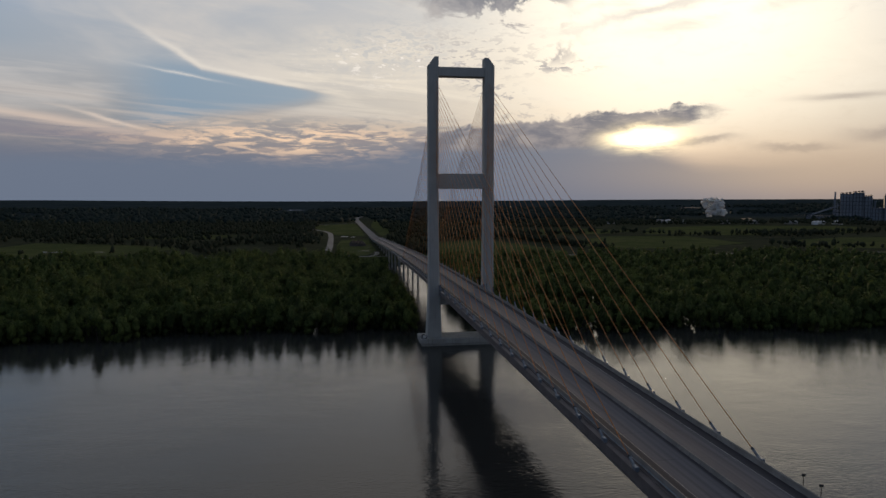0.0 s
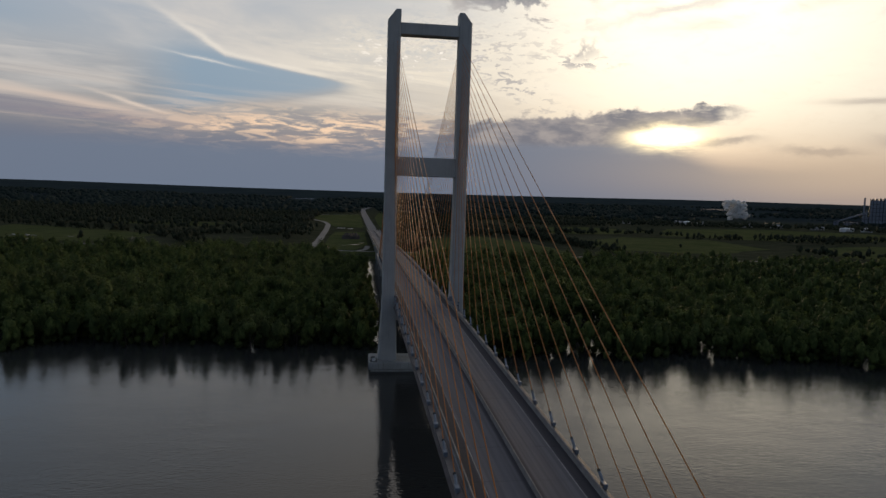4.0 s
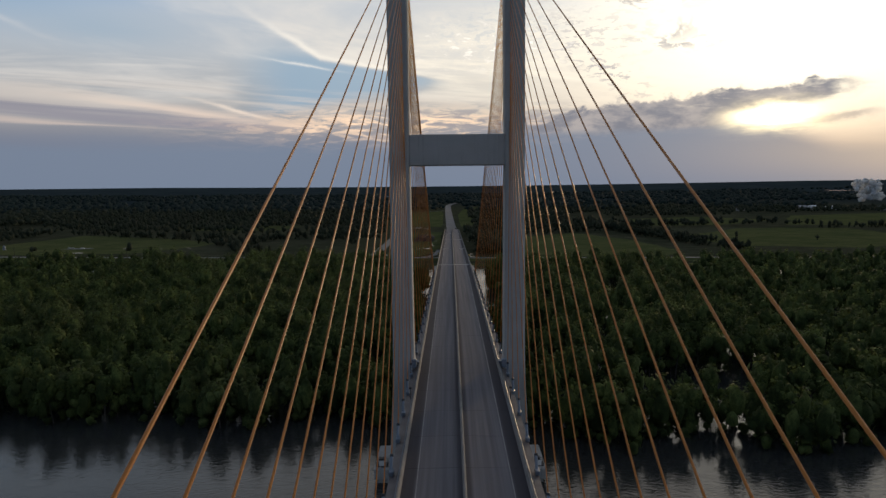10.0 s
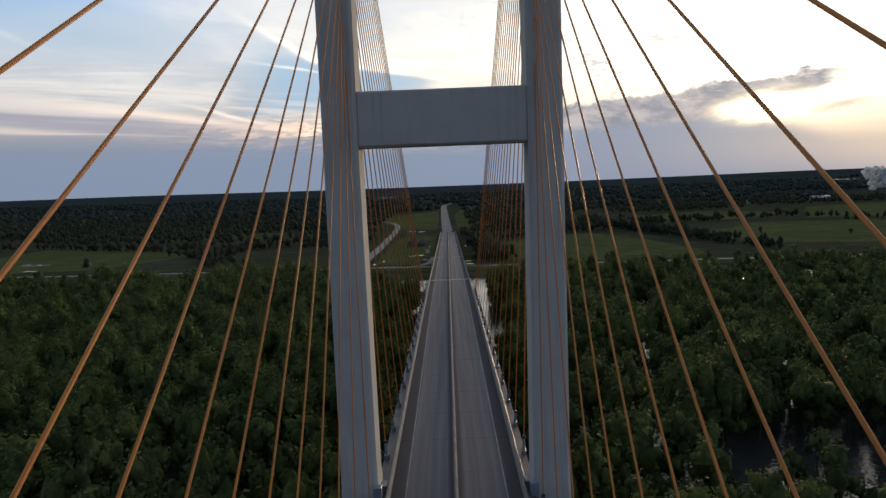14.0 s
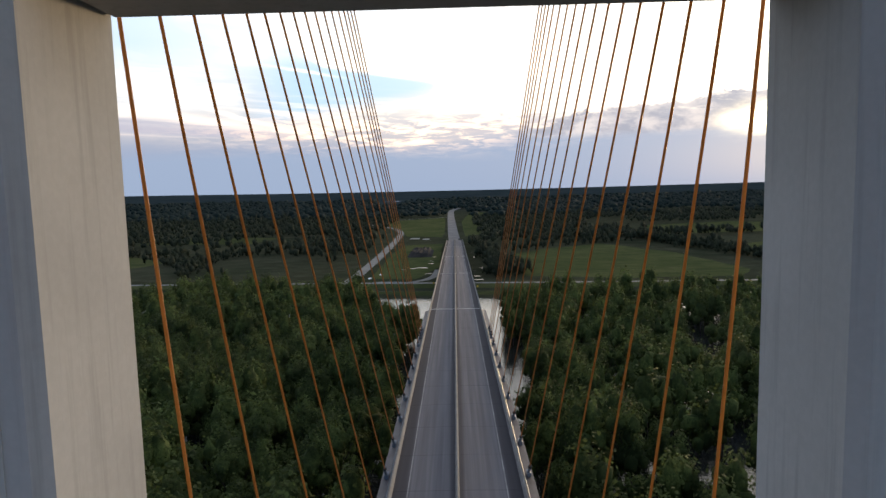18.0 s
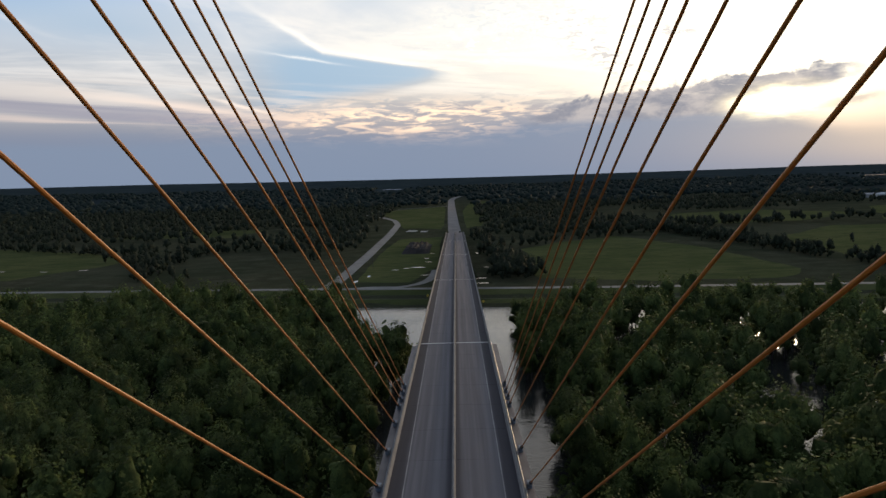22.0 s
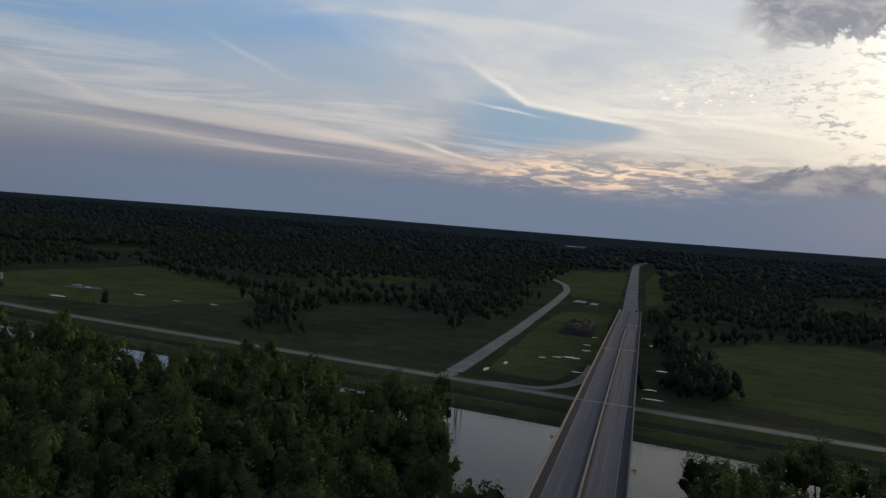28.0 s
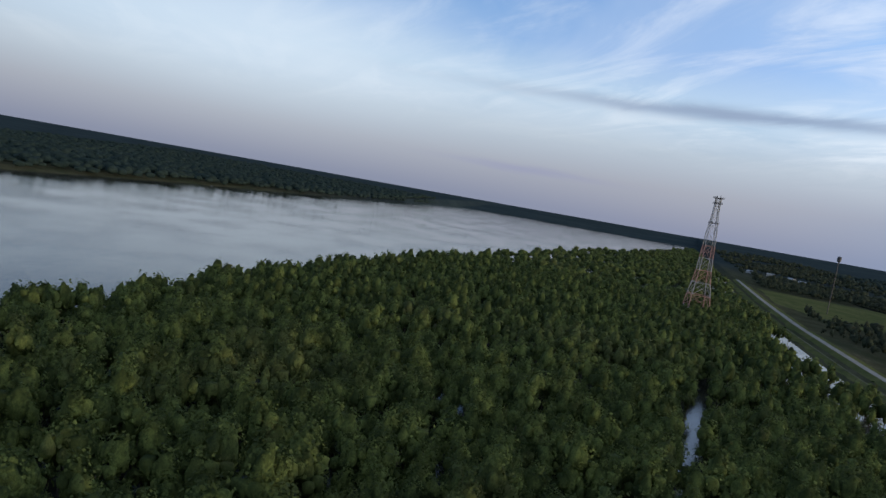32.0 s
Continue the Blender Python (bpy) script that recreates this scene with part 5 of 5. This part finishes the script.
sheet("concrete_slab", [(-60, 878), (-58, 896), (-46, 894), (-47, 876)], M_PIER, "old pale concrete slab in the grass", lift=0.14, category="slab", wob=0.02)
sheet("concrete_slab", [(-42, 866), (-41, 884), (-33, 883), (-34, 866)], M_PIER, "old pale concrete slab in the grass", lift=0.14, category="slab", wob=0.02)
sheet("hardstanding", [(-446, 594), (-440, 604), (-420, 606), (-412, 600), (-424, 592)], M_ASPHALT, "grey hardstanding on the pasture", lift=0.12, category="yard")
sheet("hardstanding", [(-580, 572), (-572, 592), (-544, 594), (-536, 584), (-556, 572)], M_ASPHALT, "grey gravel yard beside the levee road", lift=0.12, category="yard")
for x, y, l, turn in ((-440, 602, 7, 20), (-424, 597, 5, -10), (-566, 584, 9, 30), (-556, 582, 8, 25), (-546, 586, 6, 10)):
    trough = empty("feed_trough", "long pale metal trough on the grey yard", "trough", "yard troughs", (x, y, float(land(x, y)) + 0.1))
    trough.rotation_euler[2] = radians(turn)
    part("basin", loft([[(sx * a, sy * b, z) for sx, sy in ((-1, -1), (1, -1), (1, 1), (-1, 1))] for a, b, z in ((l / 2 - 0.2, 0.5, 0.35), (l / 2, 0.9, 1.0))]), M_WHITE, trough)
    for sx in (-1, 1):
        part("leg", boxed(sx * l * 0.35 - 0.15, sx * l * 0.35 + 0.15, -0.5, 0.5, 0.0, 0.4), M_DARK, trough)
vat = empty("water_tank", "small pale blue upright water tank on the pasture", "tank", at=(-512, 593, float(land(-512, 593)) - 0.05))
part("drum", tube([(0, 0, 0.3), (0, 0, 4.6), (0, 0, 5.2)], [1.5, 1.5, 0.5], 16), M_BLUE, vat)
part("plinth", boxed(-1.8, 1.8, -1.8, 1.8, 0, 0.35, bevel=0.05), M_PIER, vat)

# dark spoil heap beside the bridge
bm = bmesh.new()
n = 18
vs = [[bm.verts.new((-35 + (i / n - 0.5) * 25, 684 + (j / n - 0.5) * 78,
                     3.9 + max(0.0, min(1, 6 * min(i, n - i) / n)) * max(0.0, min(1, 6 * min(j, n - j) / n)) * (4.2 + 2.2 * noise.noise(Vector((i * 0.5, j * 0.4, 0)))))) for j in range(n + 1)] for i in range(n + 1)]
for i in range(n):
    for j in range(n):
        bm.faces.new((vs[i][j], vs[i + 1][j], vs[i + 1][j + 1], vs[i][j + 1]))
tagged(finish("earth_mound", bm, M_SOIL), "long dark mound of earth on the grass by the bridge", "mound")

# power station on the skyline
works = empty("power_station", "dark blue-grey power station block with steel frame and stacks", "power station", at=(1450, 1480, 4))
works.rotation_euler[2] = radians(-38)
for x0, x1, y0, y1, h in ((-28, 4, -20, 20, 78), (5, 34, -16, 24, 82), (35, 54, -20, 20, 70), (-46, -29, -14, 14, 30), (55, 83, -12, 16, 36), (84, 160, -22, 22, 74), (-116, -47, -16, 10, 12)):
    house = part("boiler_house", boxed(x0, x1, y0, y1, 0, h, bevel=0.6), M_PLANT, works)
    for k in range(int((x1 - x0) // 8) + 1):
        part("column", beam(bmesh.new(), (x0 + k * 8, y0 - 0.6, 0), (x0 + k * 8, y0 - 0.6, h + 3), 1.1), M_DARK, house)
    for k in range(1, int(h // 11) + 1):
        part("floor_girder", beam(bmesh.new(), (x0, y0 - 0.7, k * 11), (x1, y0 - 0.7, k * 11), 0.9), M_DARK, house)
    part("roof_rail", beam(bmesh.new(), (x0, y0 - 0.6, h + 3), (x1, y0 - 0.6, h + 3), 1.0), M_DARK, house)
    if h > 60:
        for k in range(3):
            w = (x1 - x0) * 0.2
            part("cladding_panel", boxed(x0 + (x1 - x0) * (0.1 + 0.3 * k), x0 + (x1 - x0) * (0.1 + 0.3 * k) + w, y0 - 0.5, y0 + 0.1, 4 + 9 * k, h * 0.62 + 6 * k), M_BLUE, house, "pale blue sheet cladding")
            part("roof_vent", boxed(x0 + (x1 - x0) * (0.12 + 0.3 * k), x0 + (x1 - x0) * (0.12 + 0.3 * k) + w * 0.8, -6, 6, h - 0.1, h + 3.5 + k, bevel=0.3), M_DARK, house)
for x, y, h, r in ((-41, 4, 84, 2.8), (62, 6, 58, 3.4), (-34, 18, 50, 2.2)):
    part("stack", tube([(x, y, 0), (x, y, h - 3), (x, y, h)], [r, r * 0.8, r * 0.9], 12), M_PLANT, works)
part("conveyor", beam(bmesh.new(), (-116, -10, 10), (-28, -6, 44), 4.0), M_PLANT, works)
for x, y, r in ((815, 1370, 11), (838, 1340, 11), (1150, 1220, 12), (1190, 1210, 12), (1120, 1200, 7)):
    tank = empty("storage_tank", "pale round storage tank with a domed roof", "tank", "works tanks", (x, y, float(land(x, y)) - 0.1))
    part("drum", tube([(0, 0, 0), (0, 0, 7)], [r, r], 20), M_WHITE, tank)
    part("dome", tube([(0, 0, 6.9), (0, 0, 8.2), (0, 0, 9.4), (0, 0, 9.8)], [r * 1.01, r * 0.8, r * 0.4, 0.3], 20), M_WHITE, tank)
plume = bmesh.new()
puff_rng = random.Random(31)
for k in range(120):
    q = (k / 119) ** 0.8
    across = puff_rng.uniform(-1, 1)
    r0 = puff_rng.uniform(4.5, 8.5) * (1 - 0.25 * q)
    ball = bmesh.ops.create_icosphere(plume, subdivisions=2, radius=1.0)["verts"]
    drift = -16 * q * q + across * (30 + 10 * q) * (1 - 0.5 * max(0.0, q - 0.55))
    mid_ = Vector((1204 + drift * 0.8, 1795 - drift * 0.6 + puff_rng.gauss(0, 6), 8 + 58 * q + puff_rng.uniform(-3, 3)))
    for v in ball:
        n0 = v.co.copy()
        v.co = mid_ + n0 * r0 * (1 + 0.35 * noise.noise(n0 * 1.7 + Vector((k * 3.3, 0, 0))) + 0.2 * noise.noise(n0 * 4.5 + Vector((0, k * 2.1, 0))))
tagged(finish("steam_plume", plume, M_STEAM, smooth=True), "white steam plume rising from the works", "steam")
# poles by the levee road
for x, y in ((-204, 514), (-62, 560), (-330, 505), (-460, 530), (14, 456), (-180, 480)):
    pole = empty("utility_pole", "plain wooden utility pole beside the gravel road", "pole", "utility poles", (x, y, float(land(x, y)) - 0.3))
    part("shaft", tube([(0, 0, 0), (0, 0, 9.5)], [0.2, 0.13], 8), M_BARK, pole)
    part("crossarm", boxed(-1.1, 1.1, -0.07, 0.07, 8.5, 8.7), M_BARK, pole)

# a parked pickup where the bridge meets the highway
car = empty("pickup_truck", "dark pickup truck standing at the end of the bridge", "truck", at=(5.6, 836, deck_z(836) + 0.05))
part("body", boxed(-0.95, 0.95, -2.7, 2.7, 0.45, 1.05, bevel=0.12), M_DARK, car)
part("cab", loft([[(sx * w, yy, zz) for sx, yy in ((-1, a), (1, a), (1, b), (-1, b))] for w, a, b, zz in ((0.9, -0.6, 1.6, 1.0), (0.78, -0.4, 1.0, 1.75))]), M_DARK, car)
part("windscreen", boxed(-0.7, 0.7, 1.25, 1.31, 1.15, 1.6), M_GLASS, car)
for x in (-0.85, 0.85):
    for yy in (-1.75, 1.75):
        wheel = part("wheel", tube([(x - 0.12, yy, 0.4), (x + 0.12, yy, 0.4)], [0.4, 0.4], 14), M_DARK, car)
